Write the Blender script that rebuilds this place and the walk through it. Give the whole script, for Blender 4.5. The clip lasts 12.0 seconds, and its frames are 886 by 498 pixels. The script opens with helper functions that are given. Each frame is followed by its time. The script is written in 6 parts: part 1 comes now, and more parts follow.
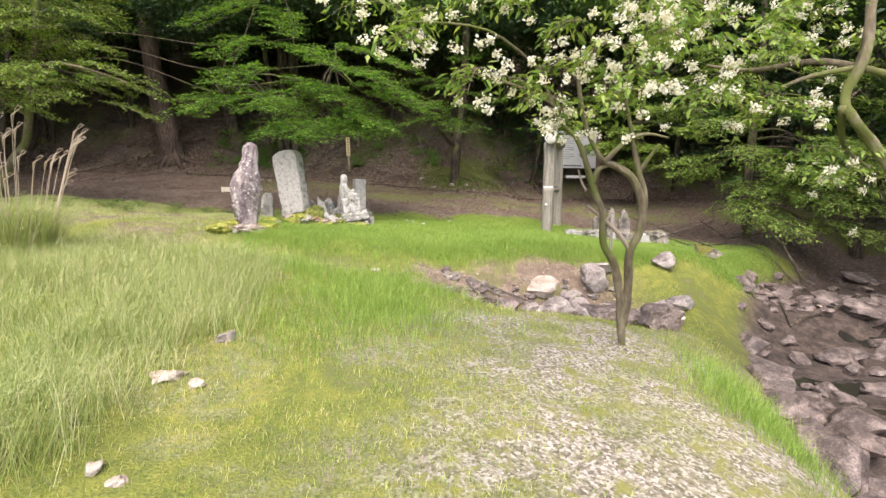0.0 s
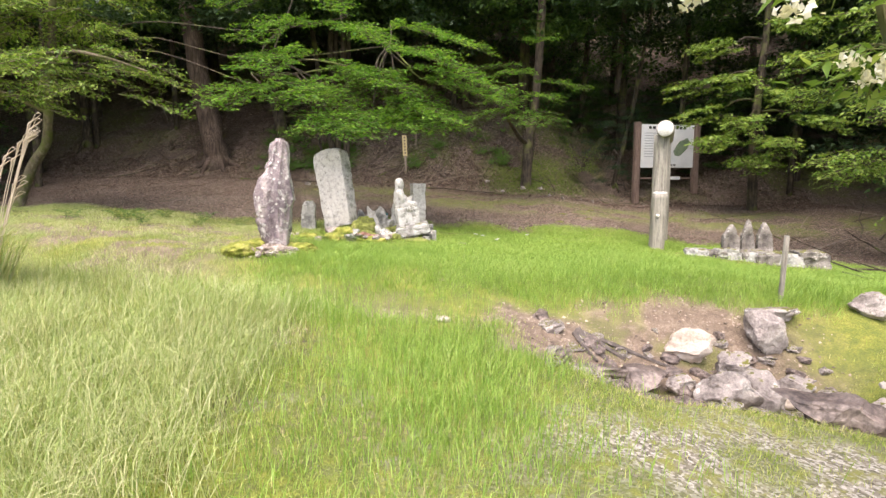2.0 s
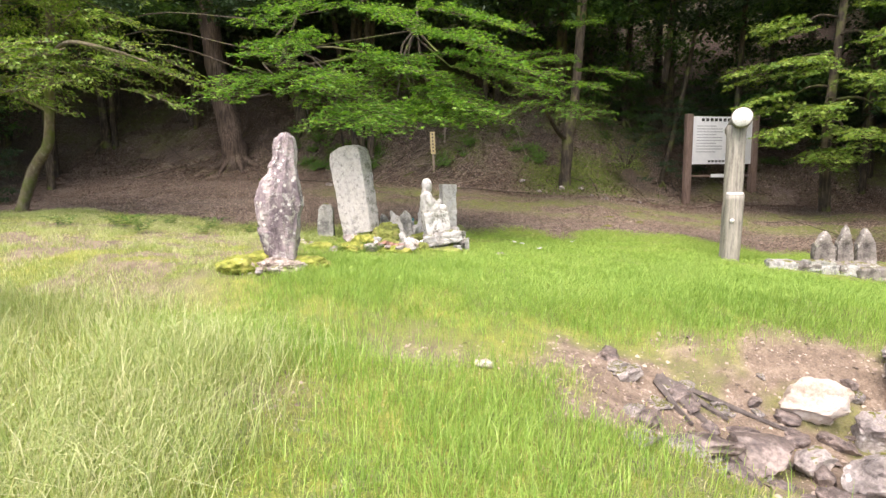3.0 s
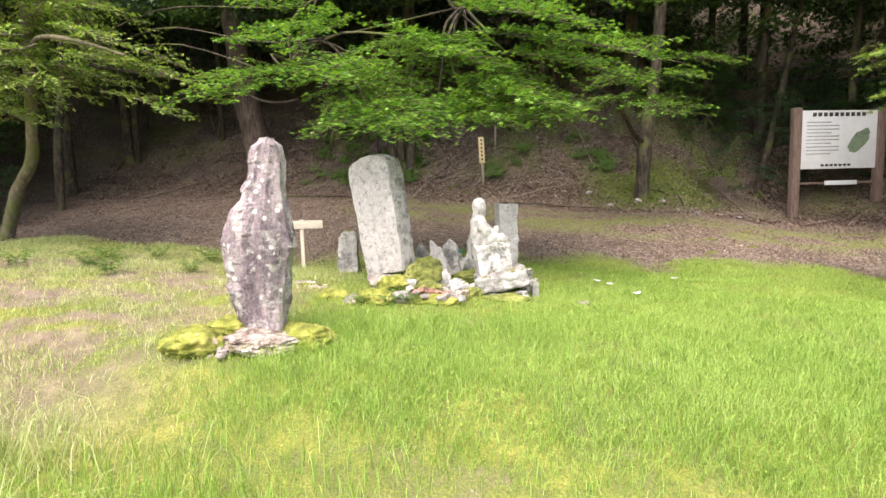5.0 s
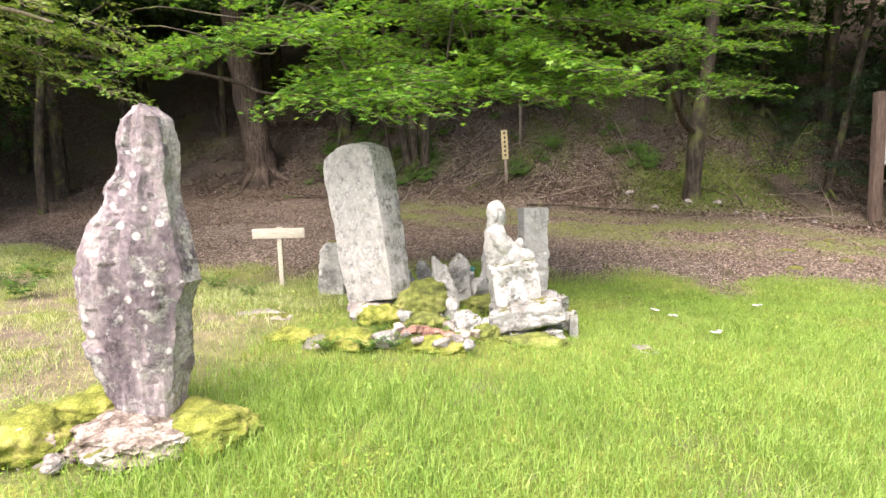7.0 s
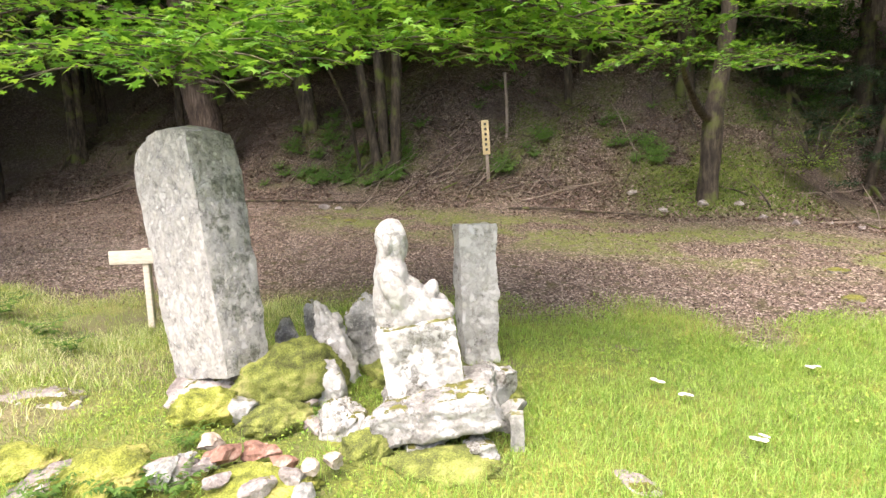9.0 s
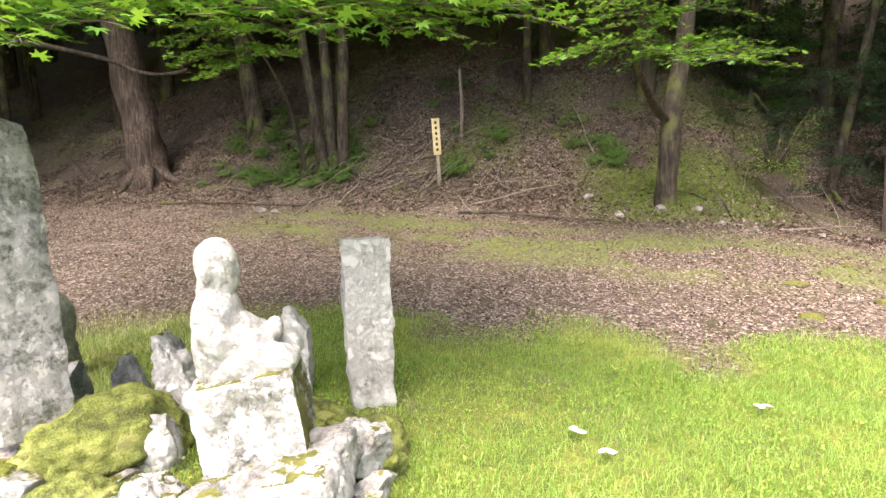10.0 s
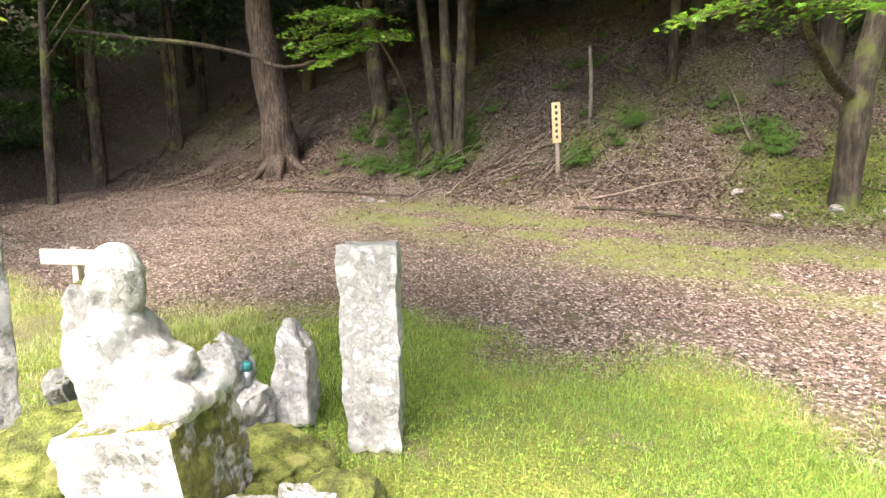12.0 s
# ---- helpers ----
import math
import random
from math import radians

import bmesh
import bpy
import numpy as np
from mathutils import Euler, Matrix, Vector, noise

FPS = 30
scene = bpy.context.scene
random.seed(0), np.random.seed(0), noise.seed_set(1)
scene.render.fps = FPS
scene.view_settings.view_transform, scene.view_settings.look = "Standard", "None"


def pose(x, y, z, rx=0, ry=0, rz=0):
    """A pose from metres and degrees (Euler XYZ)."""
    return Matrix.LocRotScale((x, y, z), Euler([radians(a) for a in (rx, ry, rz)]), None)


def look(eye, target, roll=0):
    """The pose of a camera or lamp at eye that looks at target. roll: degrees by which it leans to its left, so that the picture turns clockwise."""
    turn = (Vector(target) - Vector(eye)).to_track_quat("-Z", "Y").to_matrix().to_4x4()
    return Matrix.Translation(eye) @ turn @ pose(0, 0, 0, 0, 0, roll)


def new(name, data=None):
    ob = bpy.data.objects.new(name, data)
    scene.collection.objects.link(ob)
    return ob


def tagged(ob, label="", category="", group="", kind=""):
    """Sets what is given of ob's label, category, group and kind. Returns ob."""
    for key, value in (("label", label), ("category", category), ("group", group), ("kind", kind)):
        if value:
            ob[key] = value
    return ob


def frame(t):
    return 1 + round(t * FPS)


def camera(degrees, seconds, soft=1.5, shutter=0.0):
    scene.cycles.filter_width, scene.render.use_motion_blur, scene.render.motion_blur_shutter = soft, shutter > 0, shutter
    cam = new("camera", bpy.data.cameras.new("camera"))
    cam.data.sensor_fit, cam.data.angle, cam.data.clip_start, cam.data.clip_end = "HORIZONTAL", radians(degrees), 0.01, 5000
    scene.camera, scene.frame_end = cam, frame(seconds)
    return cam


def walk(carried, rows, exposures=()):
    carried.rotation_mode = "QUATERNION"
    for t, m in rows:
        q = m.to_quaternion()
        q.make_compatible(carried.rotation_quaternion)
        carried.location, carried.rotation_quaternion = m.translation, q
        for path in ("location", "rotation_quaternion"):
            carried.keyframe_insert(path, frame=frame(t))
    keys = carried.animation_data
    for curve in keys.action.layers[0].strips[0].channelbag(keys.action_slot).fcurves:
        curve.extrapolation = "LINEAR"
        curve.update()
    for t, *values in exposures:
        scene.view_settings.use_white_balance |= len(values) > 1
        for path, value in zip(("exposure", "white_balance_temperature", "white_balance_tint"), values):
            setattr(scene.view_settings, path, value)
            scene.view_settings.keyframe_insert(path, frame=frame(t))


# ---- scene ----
cam = camera(79.0, 12.0, 1.5)
METRES, EYE, TILT, LEAN, TURN = 10.8, 1.35, -7.0, 0.0, 0.0
ROWS = [
    (0.0, 0.0, 0.0, 0.0, -0.0, 0.0, 0.0),
    (0.5, -0.0053, 0.0492, 0.0083, 1.63, -0.01, 0.21),
    (1.0, -0.0154, 0.1023, 0.0179, 3.83, 0.17, 0.1),
    (1.5, -0.0243, 0.1621, 0.0272, 4.74, 0.04, -0.13),
    (2.0, -0.0374, 0.2134, 0.0334, 5.88, 0.07, -0.41),
    (2.5, -0.0456, 0.267, 0.0396, 6.75, 0.08, -0.26),
    (3.0, -0.0572, 0.3215, 0.0493, 8.84, -0.05, -0.36),
    (5.0, -0.1009, 0.5147, 0.0867, 13.66, 0.77, -0.08),
    (5.5, -0.1084, 0.5509, 0.0888, 14.72, 1.29, -0.16),
    (6.0, -0.1171, 0.5859, 0.0911, 15.42, 1.23, -0.33),
    (6.5, -0.1195, 0.6178, 0.0972, 15.76, 1.05, -0.36),
    (8.5, -0.1065, 0.7839, 0.1217, 18.32, 0.26, 0.13),
    (9.0, -0.0988, 0.821, 0.129, 17.47, 0.51, 0.14),
    (9.5, -0.0831, 0.8516, 0.1356, 16.04, 0.64, 0.34),
    (10.0, -0.0718, 0.8854, 0.1388, 14.93, 0.54, 0.12),
    (10.5, -0.0584, 0.9086, 0.143, 14.28, 0.53, -0.02),
    (11.0, -0.0464, 0.9294, 0.1453, 15.33, 0.68, -0.48),
    (11.5, -0.0481, 0.9502, 0.1468, 20.65, 0.16, -1.43),
    (12.0, -0.0449, 0.9602, 0.1486, 30.29, -0.84, -2.44),
]
walk(cam, [(t, pose(0, 0, EYE, TILT, LEAN, TURN) @ pose(METRES * x, METRES * y, METRES * z, 90 + pitch, roll, yaw)) for t, x, y, z, yaw, pitch, roll in ROWS],
     [(t, stops, 6750, 17) for t, stops in ((0.0, 1.1), (1.5, 1.25), (3.0, 1.45), (5.5, 1.6), (8.5, 1.75), (9.5, 1.9), (10.5, 2.25), (12.0, 2.5))])

# ---- sky, sun, exposure ----
world = bpy.data.worlds.new("world")
scene.world = world
world.use_nodes = True
wn = world.node_tree.nodes
sky = wn.new("ShaderNodeTexSky")
sky.sky_type, sky.sun_disc = "NISHITA", False
sky.sun_elevation, sky.sun_rotation = radians(60), radians(187)
sky.air_density, sky.dust_density, sky.ozone_density = 1.0, 3.0, 1.0
wn["Background"].inputs["Strength"].default_value = 0.15
world.node_tree.links.new(sky.outputs["Color"], wn["Background"].inputs["Color"])
sun = new("sun", bpy.data.lights.new("sun", "SUN"))
sun.data.energy, sun.data.angle, sun.data.color = 2.5, radians(62), (1.0, 0.95, 0.86)
sun.matrix_world = look((-1.6, -12.5, 22), (0, 0, 0))

# ---- materials ----


def ramp(nt, fac, stops):
    n = nt.nodes.new("ShaderNodeValToRGB")
    e = n.color_ramp.elements
    while len(e) < len(stops):
        e.new(0.5)
    for k, (p, c) in enumerate(stops):
        e[k].position, e[k].color = p, (*c, 1)
    nt.links.new(fac, n.inputs["Fac"])
    return n.outputs["Color"]


def grain(nt, co, scale, detail=4.0, rough=0.6, stretch=None, kind="noise"):
    if stretch:
        mp = nt.nodes.new("ShaderNodeMapping")
        mp.inputs["Scale"].default_value = stretch
        nt.links.new(co, mp.inputs["Vector"])
        co = mp.outputs["Vector"]
    if kind == "cells":
        n = nt.nodes.new("ShaderNodeTexVoronoi")
        n.inputs["Scale"].default_value = scale
        nt.links.new(co, n.inputs["Vector"])
        return n
    n = nt.nodes.new("ShaderNodeTexNoise")
    n.inputs["Scale"].default_value, n.inputs["Detail"].default_value, n.inputs["Roughness"].default_value = scale, detail, rough
    nt.links.new(co, n.inputs["Vector"])
    return n


def blend(nt, fac, a, b, mode="MIX"):
    n = nt.nodes.new("ShaderNodeMix")
    n.data_type, n.blend_type = "RGBA", mode
    for sock, v in ((n.inputs[0], fac), (n.inputs[6], a), (n.inputs[7], b)):
        if isinstance(v, (int, float)):
            sock.default_value = v
        elif isinstance(v, tuple):
            sock.default_value = (*v, 1)
        else:
            nt.links.new(v, sock)
    return n.outputs[2]


def maths(nt, op, a, b=0.0, clamp=False):
    n = nt.nodes.new("ShaderNodeMath")
    n.operation, n.use_clamp = op, clamp
    for sock, v in ((n.inputs[0], a), (n.inputs[1], b)):
        if isinstance(v, (int, float)):
            sock.default_value = v
        else:
            nt.links.new(v, sock)
    return n.outputs[0]


def bumped(nt, height, strength, distance):
    n = nt.nodes.new("ShaderNodeBump")
    n.inputs["Strength"].default_value, n.inputs["Distance"].default_value = strength, distance
    nt.links.new(height, n.inputs["Height"])
    return n.outputs["Normal"]


def start(name, co="Object"):
    m = bpy.data.materials.new(name)
    m.use_nodes = True
    nt = m.node_tree
    if co == "Position":
        out = nt.nodes.new("ShaderNodeNewGeometry").outputs["Position"]
    else:
        out = nt.nodes.new("ShaderNodeTexCoord").outputs[co]
    return m, nt, nt.nodes["Principled BSDF"], out


def plain(name, stops, scale=4.0, fine=40.0, rough=0.8, bump=0.3, depth=0.01, stretch=None, metal=0.0):
    """Two-scale mottled surface."""
    m, nt, p, co = start(name)
    big = grain(nt, co, scale, 5, 0.6, stretch).outputs["Fac"]
    small = grain(nt, co, fine, 3, 0.6, stretch).outputs["Fac"]
    f = maths(nt, "ADD", maths(nt, "MULTIPLY", big, 0.65), maths(nt, "MULTIPLY", small, 0.35))
    nt.links.new(ramp(nt, f, [(0.5 + (a - 0.5) * 0.6, c) for a, c in stops]), p.inputs["Base Color"])
    p.inputs["Roughness"].default_value, p.inputs["Metallic"].default_value = rough, metal
    if bump:
        nt.links.new(bumped(nt, f, bump, depth), p.inputs["Normal"])
    return m


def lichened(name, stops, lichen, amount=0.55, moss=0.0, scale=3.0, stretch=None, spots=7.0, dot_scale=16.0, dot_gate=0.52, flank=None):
    """Weathered stone with lichen crusts, and moss on what lies flat; flank: growth on the side that faces a
    direction, which also sets that side's tone.
    """
    m, nt, p, co = start(name)
    big = grain(nt, co, scale, 6, 0.65, stretch).outputs["Fac"]
    small = grain(nt, co, 45, 4, 0.7).outputs["Fac"]
    f = maths(nt, "ADD", maths(nt, "MULTIPLY", big, 0.7), maths(nt, "MULTIPLY", small, 0.3))
    col = ramp(nt, f, [(0.5 + (a - 0.5) * 0.55, c) for a, c in stops])
    crust = grain(nt, co, spots, 8, 0.8).outputs["Fac"]
    cut = ramp(nt, crust, [(amount - 0.03, (0, 0, 0)), (amount + 0.04, (1, 1, 1))])
    col = blend(nt, cut, col, blend(nt, small, lichen, tuple(0.72 * c for c in lichen)))
    dots = grain(nt, co, dot_scale, kind="cells").outputs["Distance"]
    dot = ramp(nt, dots, [(0.2, (1, 1, 1)), (0.27, (0, 0, 0))])
    gate = ramp(nt, grain(nt, co, 5, 2).outputs["Fac"], [(dot_gate, (0, 0, 0)), (dot_gate + 0.06, (1, 1, 1))])
    col = blend(nt, maths(nt, "MULTIPLY", dot, gate), col, lichen)
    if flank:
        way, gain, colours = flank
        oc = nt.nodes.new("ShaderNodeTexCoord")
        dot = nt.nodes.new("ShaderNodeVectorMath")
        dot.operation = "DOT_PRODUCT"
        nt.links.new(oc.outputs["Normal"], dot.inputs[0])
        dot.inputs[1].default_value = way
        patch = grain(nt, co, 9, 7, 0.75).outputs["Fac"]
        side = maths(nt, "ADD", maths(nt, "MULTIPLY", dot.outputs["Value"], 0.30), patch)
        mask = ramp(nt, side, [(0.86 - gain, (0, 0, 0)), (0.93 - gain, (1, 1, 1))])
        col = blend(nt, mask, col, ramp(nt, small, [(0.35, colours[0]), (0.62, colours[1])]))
    if moss:
        geo = nt.nodes.new("ShaderNodeNewGeometry")
        sep = nt.nodes.new("ShaderNodeSeparateXYZ")
        nt.links.new(geo.outputs["Normal"], sep.inputs[0])
        mo = maths(nt, "ADD", maths(nt, "MULTIPLY", sep.outputs["Z"], 0.5), grain(nt, co, 6, 5, 0.7).outputs["Fac"])
        mask = ramp(nt, mo, [(1.02 - moss * 0.5, (0, 0, 0)), (1.1 - moss * 0.5, (1, 1, 1))])
        green = ramp(nt, small, [(0.3, (0.06, 0.065, 0.012)), (0.7, (0.19, 0.18, 0.03))])
        col = blend(nt, mask, col, green)
    nt.links.new(col, p.inputs["Base Color"])
    p.inputs["Roughness"].default_value = 0.92
    h = maths(nt, "ADD", f, maths(nt, "MULTIPLY", cut, 0.15))
    nt.links.new(bumped(nt, h, 0.9, 0.03), p.inputs["Normal"])
    return m


def leafy(name, stops, glow=0.35, rough=0.5, large=1.2):
    """Thin leaves: they let light through; colour varies leaf by leaf and in drifts."""
    m, nt, p, co = start(name, "Position")
    geo = nt.nodes.new("ShaderNodeNewGeometry")
    f = maths(nt, "ADD", maths(nt, "MULTIPLY", geo.outputs["Random Per Island"], 0.55),
              maths(nt, "MULTIPLY", grain(nt, co, large, 3).outputs["Fac"], 0.45))
    col = ramp(nt, f, stops)
    nt.links.new(col, p.inputs["Base Color"])
    p.inputs["Roughness"].default_value = rough
    p.inputs["Specular IOR Level"].default_value = 0.3
    tr = nt.nodes.new("ShaderNodeBsdfTranslucent")
    nt.links.new(blend(nt, 1.0, col, (1.25, 1.2, 0.7), "MULTIPLY"), tr.inputs["Color"])
    mx = nt.nodes.new("ShaderNodeMixShader")
    mx.inputs[0].default_value = glow
    nt.links.new(p.outputs[0], mx.inputs[1])
    nt.links.new(tr.outputs[0], mx.inputs[2])
    nt.links.new(mx.outputs[0], nt.nodes["Material Output"].inputs["Surface"])
    return m


def bark_like(name, stops, stretch=(6, 6, 0.8), moss=0.0):
    m, nt, p, co = start(name)
    a = grain(nt, co, 3.5, 6, 0.65, stretch).outputs["Fac"]
    b = grain(nt, co, 2.0, 4, 0.6).outputs["Fac"]
    col = ramp(nt, maths(nt, "ADD", maths(nt, "MULTIPLY", a, 0.7), maths(nt, "MULTIPLY", b, 0.3)), stops)
    if moss:
        col = blend(nt, ramp(nt, b, [(0.55 - moss * 0.2, (0, 0, 0)), (0.66 - moss * 0.2, (1, 1, 1))]), col, (0.12, 0.14, 0.035))
    nt.links.new(col, p.inputs["Base Color"])
    p.inputs["Roughness"].default_value = 0.9
    nt.links.new(bumped(nt, a, 0.7, 0.02), p.inputs["Normal"])
    return m


M_TALL = lichened("purple_slab_stone", [(0.3, (0.075, 0.055, 0.066)), (0.5, (0.23, 0.185, 0.195)), (0.7, (0.45, 0.39, 0.37))],
                  (0.60, 0.57, 0.54), 0.56, 0.0, 3.4, (1.6, 1.6, 0.6), 9.0, 13.0, 0.45, ((0.93, -0.36, 0.0), 0.12, ((0.30, 0.27, 0.24), (0.58, 0.54, 0.49))))
# dark growth on the +x flank also carries that side's shade in its colour
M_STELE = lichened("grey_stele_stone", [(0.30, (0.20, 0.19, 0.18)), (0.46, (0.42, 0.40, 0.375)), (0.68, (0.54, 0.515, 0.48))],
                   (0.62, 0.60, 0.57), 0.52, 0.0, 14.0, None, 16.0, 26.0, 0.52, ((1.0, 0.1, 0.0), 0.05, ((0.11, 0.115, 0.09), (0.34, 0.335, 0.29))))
M_STATUE = lichened("pale_statue_stone", [(0.28, (0.15, 0.14, 0.125)), (0.42, (0.35, 0.335, 0.305)), (0.62, (0.50, 0.485, 0.45))],
                    (0.60, 0.59, 0.56), 0.50, 0.0, 9.0, None, 12.0, 24.0)
M_PLINTH = lichened("mossy_plinth_stone", [(0.32, (0.10, 0.09, 0.07)), (0.46, (0.29, 0.28, 0.25)), (0.65, (0.48, 0.46, 0.43))],
                    (0.62, 0.61, 0.58), 0.48, 0.10, 5.5, None, 9.0, 20.0, 0.5, ((1.0, 0.0, 0.0), 0.16, ((0.07, 0.075, 0.015), (0.17, 0.165, 0.035))))
M_SMALL = lichened("small_stone", [(0.3, (0.13, 0.13, 0.12)), (0.5, (0.32, 0.315, 0.29)), (0.7, (0.48, 0.465, 0.43))],
                   (0.60, 0.60, 0.56), 0.55, 0.15, 5.0)
M_MOSSROCK = lichened("moss_covered_rock", [(0.3, (0.14, 0.12, 0.10)), (0.5, (0.30, 0.27, 0.23)), (0.7, (0.45, 0.40, 0.36))],
                      (0.6, 0.58, 0.54), 0.60, 0.85, 4.0)
M_ROCK = lichened("bank_rock", [(0.3, (0.13, 0.11, 0.10)), (0.5, (0.30, 0.26, 0.24)), (0.7, (0.48, 0.43, 0.39))],
                  (0.62, 0.58, 0.54), 0.58, 0.12, 3.0)
M_ALTAR = lichened("dark_altar_stone", [(0.3, (0.07, 0.06, 0.055)), (0.5, (0.20, 0.18, 0.16)), (0.7, (0.33, 0.30, 0.27))],
                   (0.52, 0.50, 0.46), 0.58, 0.10, 5.0)
M_WHITEROCK = lichened("cream_rock", [(0.3, (0.26, 0.20, 0.15)), (0.5, (0.48, 0.40, 0.33)), (0.7, (0.60, 0.53, 0.47))],
                       (0.62, 0.57, 0.53), 0.60, 0.0, 3.0)
M_STREAM = plain("stream_slate", [(0.3, (0.04, 0.03, 0.028)), (0.5, (0.135, 0.104, 0.09)), (0.7, (0.31, 0.25, 0.22))], 3, 30, 0.6, 0.5, 0.02)
M_POST = plain("grey_weathered_log", [(0.3, (0.13, 0.12, 0.10)), (0.5, (0.27, 0.25, 0.21)), (0.7, (0.36, 0.33, 0.28))], 4, 30, 0.85, 0.4, 0.006, (7, 7, 0.6))
M_LOGEND = plain("pale_cut_wood", [(0.3, (0.45, 0.43, 0.40)), (0.7, (0.75, 0.73, 0.70))], 14, 60, 0.8, 0.2, 0.004)
M_DARKWOOD = plain("brown_sign_timber", [(0.3, (0.10, 0.065, 0.05)), (0.5, (0.18, 0.125, 0.10)), (0.7, (0.24, 0.17, 0.14))], 5, 40, 0.8, 0.3, 0.004, (8, 8, 0.7))
M_NEWWOOD = plain("pale_bare_timber", [(0.3, (0.45, 0.39, 0.30)), (0.7, (0.66, 0.60, 0.50))], 5, 40, 0.75, 0.2, 0.003, (2, 9, 9))
M_BOARD = plain("white_sign_board", [(0.3, (0.68, 0.70, 0.70)), (0.7, (0.80, 0.81, 0.80))], 3, 50, 0.45, 0.03, 0.001)
M_PLACARD = plain("yellow_placard", [(0.3, (0.42, 0.33, 0.16)), (0.7, (0.58, 0.47, 0.25))], 5, 40, 0.6, 0.1, 0.002)
M_INK = plain("dark_lettering", [(0.3, (0.03, 0.03, 0.03)), (0.7, (0.06, 0.06, 0.06))], 8, 60, 0.6, 0.0)
M_GREYINK = plain("faded_lettering", [(0.3, (0.30, 0.31, 0.32)), (0.7, (0.42, 0.43, 0.44))], 8, 60, 0.6, 0.0)
M_MAP = plain("green_map_print", [(0.3, (0.10, 0.16, 0.10)), (0.6, (0.22, 0.28, 0.18))], 12, 60, 0.5, 0.0)
M_TEAL = plain("teal_plastic", [(0.3, (0.02, 0.16, 0.16)), (0.7, (0.04, 0.24, 0.24))], 8, 60, 0.35, 0.0)
M_STEEL = plain("dull_grey_metal", [(0.3, (0.25, 0.26, 0.28)), (0.7, (0.38, 0.39, 0.41))], 8, 60, 0.4, 0.05, 0.001, None, 0.6)
M_BARK = bark_like("lichened_grey_bark", [(0.3, (0.06, 0.047, 0.032)), (0.5, (0.17, 0.14, 0.09)), (0.7, (0.34, 0.305, 0.22))], (5, 5, 1.6), 0.4)
M_CEDAR = bark_like("red_brown_cedar_bark", [(0.38, (0.024, 0.016, 0.012)), (0.5, (0.08, 0.056, 0.042)), (0.62, (0.17, 0.13, 0.10))], (9, 9, 0.5), 0.0)
M_DARKBARK = bark_like("mossy_forest_bark", [(0.38, (0.022, 0.017, 0.012)), (0.5, (0.065, 0.05, 0.035)), (0.62, (0.14, 0.112, 0.08))], (5, 5, 1.0), 0.15)
M_DEAD = bark_like("bare_dead_wood", [(0.3, (0.12, 0.09, 0.065)), (0.5, (0.25, 0.20, 0.16)), (0.7, (0.40, 0.34, 0.28))], (4, 4, 2.0), 0.0)
M_WETWOOD = bark_like("dark_driftwood", [(0.3, (0.04, 0.035, 0.03)), (0.5, (0.11, 0.09, 0.08)), (0.7, (0.22, 0.19, 0.17))], (6, 2, 6), 0.0)
M_GRASS = leafy("fresh_lawn_grass", [(0.22, (0.15, 0.28, 0.05)), (0.48, (0.27, 0.41, 0.085)), (0.72, (0.36, 0.50, 0.12)), (0.9, (0.48, 0.53, 0.22))], 0.35, 0.5, 1.1)
M_SHORT = leafy("thin_yellow_grass", [(0.22, (0.18, 0.28, 0.04)), (0.45, (0.31, 0.39, 0.08)), (0.65, (0.46, 0.48, 0.17)), (0.82, (0.60, 0.53, 0.30))], 0.3, 0.6, 0.9)
M_TALLGRASS = leafy("pale_feathery_grass", [(0.22, (0.20, 0.29, 0.08)), (0.45, (0.34, 0.42, 0.14)), (0.65, (0.50, 0.53, 0.26)), (0.82, (0.64, 0.60, 0.40))], 0.3, 0.55, 0.8)
M_STRAW = leafy("dry_straw_stems", [(0.3, (0.46, 0.38, 0.29)), (0.6, (0.60, 0.52, 0.42)), (0.8, (0.70, 0.63, 0.54))], 0.2, 0.7)
M_MAPLE = leafy("maple_leaves", [(0.25, (0.055, 0.15, 0.02)), (0.5, (0.11, 0.25, 0.03)), (0.8, (0.22, 0.37, 0.055))], 0.40, 0.45, 1.0)
M_FOREST = leafy("forest_leaves", [(0.25, (0.025, 0.06, 0.015)), (0.5, (0.05, 0.11, 0.025)), (0.8, (0.11, 0.19, 0.04))], 0.3, 0.45, 0.6)
M_EVERGREEN = leafy("evergreen_leaves", [(0.25, (0.02, 0.045, 0.02)), (0.5, (0.04, 0.08, 0.035)), (0.8, (0.08, 0.13, 0.06))], 0.2, 0.35, 0.8)
M_BRIGHT = leafy("light_green_leaves", [(0.25, (0.10, 0.19, 0.03)), (0.5, (0.18, 0.30, 0.05)), (0.8, (0.33, 0.42, 0.11))], 0.4, 0.45, 1.2)
M_PETAL = leafy("white_blossom", [(0.2, (0.70, 0.68, 0.60)), (0.8, (0.86, 0.85, 0.80))], 0.3, 0.6)
M_FERN = leafy("fern_fronds", [(0.25, (0.05, 0.11, 0.02)), (0.5, (0.09, 0.18, 0.035)), (0.8, (0.16, 0.26, 0.06))], 0.35, 0.5)
M_LITTER = leafy("dead_leaves", [(0.2, (0.055, 0.036, 0.027)), (0.42, (0.12, 0.081, 0.062)), (0.62, (0.20, 0.142, 0.116)), (0.82, (0.42, 0.345, 0.29))], 0.08, 0.7, 2.5)
M_BANKMOSS = leafy("bank_moss", [(0.25, (0.06, 0.11, 0.014)), (0.5, (0.11, 0.18, 0.025)), (0.8, (0.20, 0.27, 0.05))], 0.2, 0.8, 2.0)
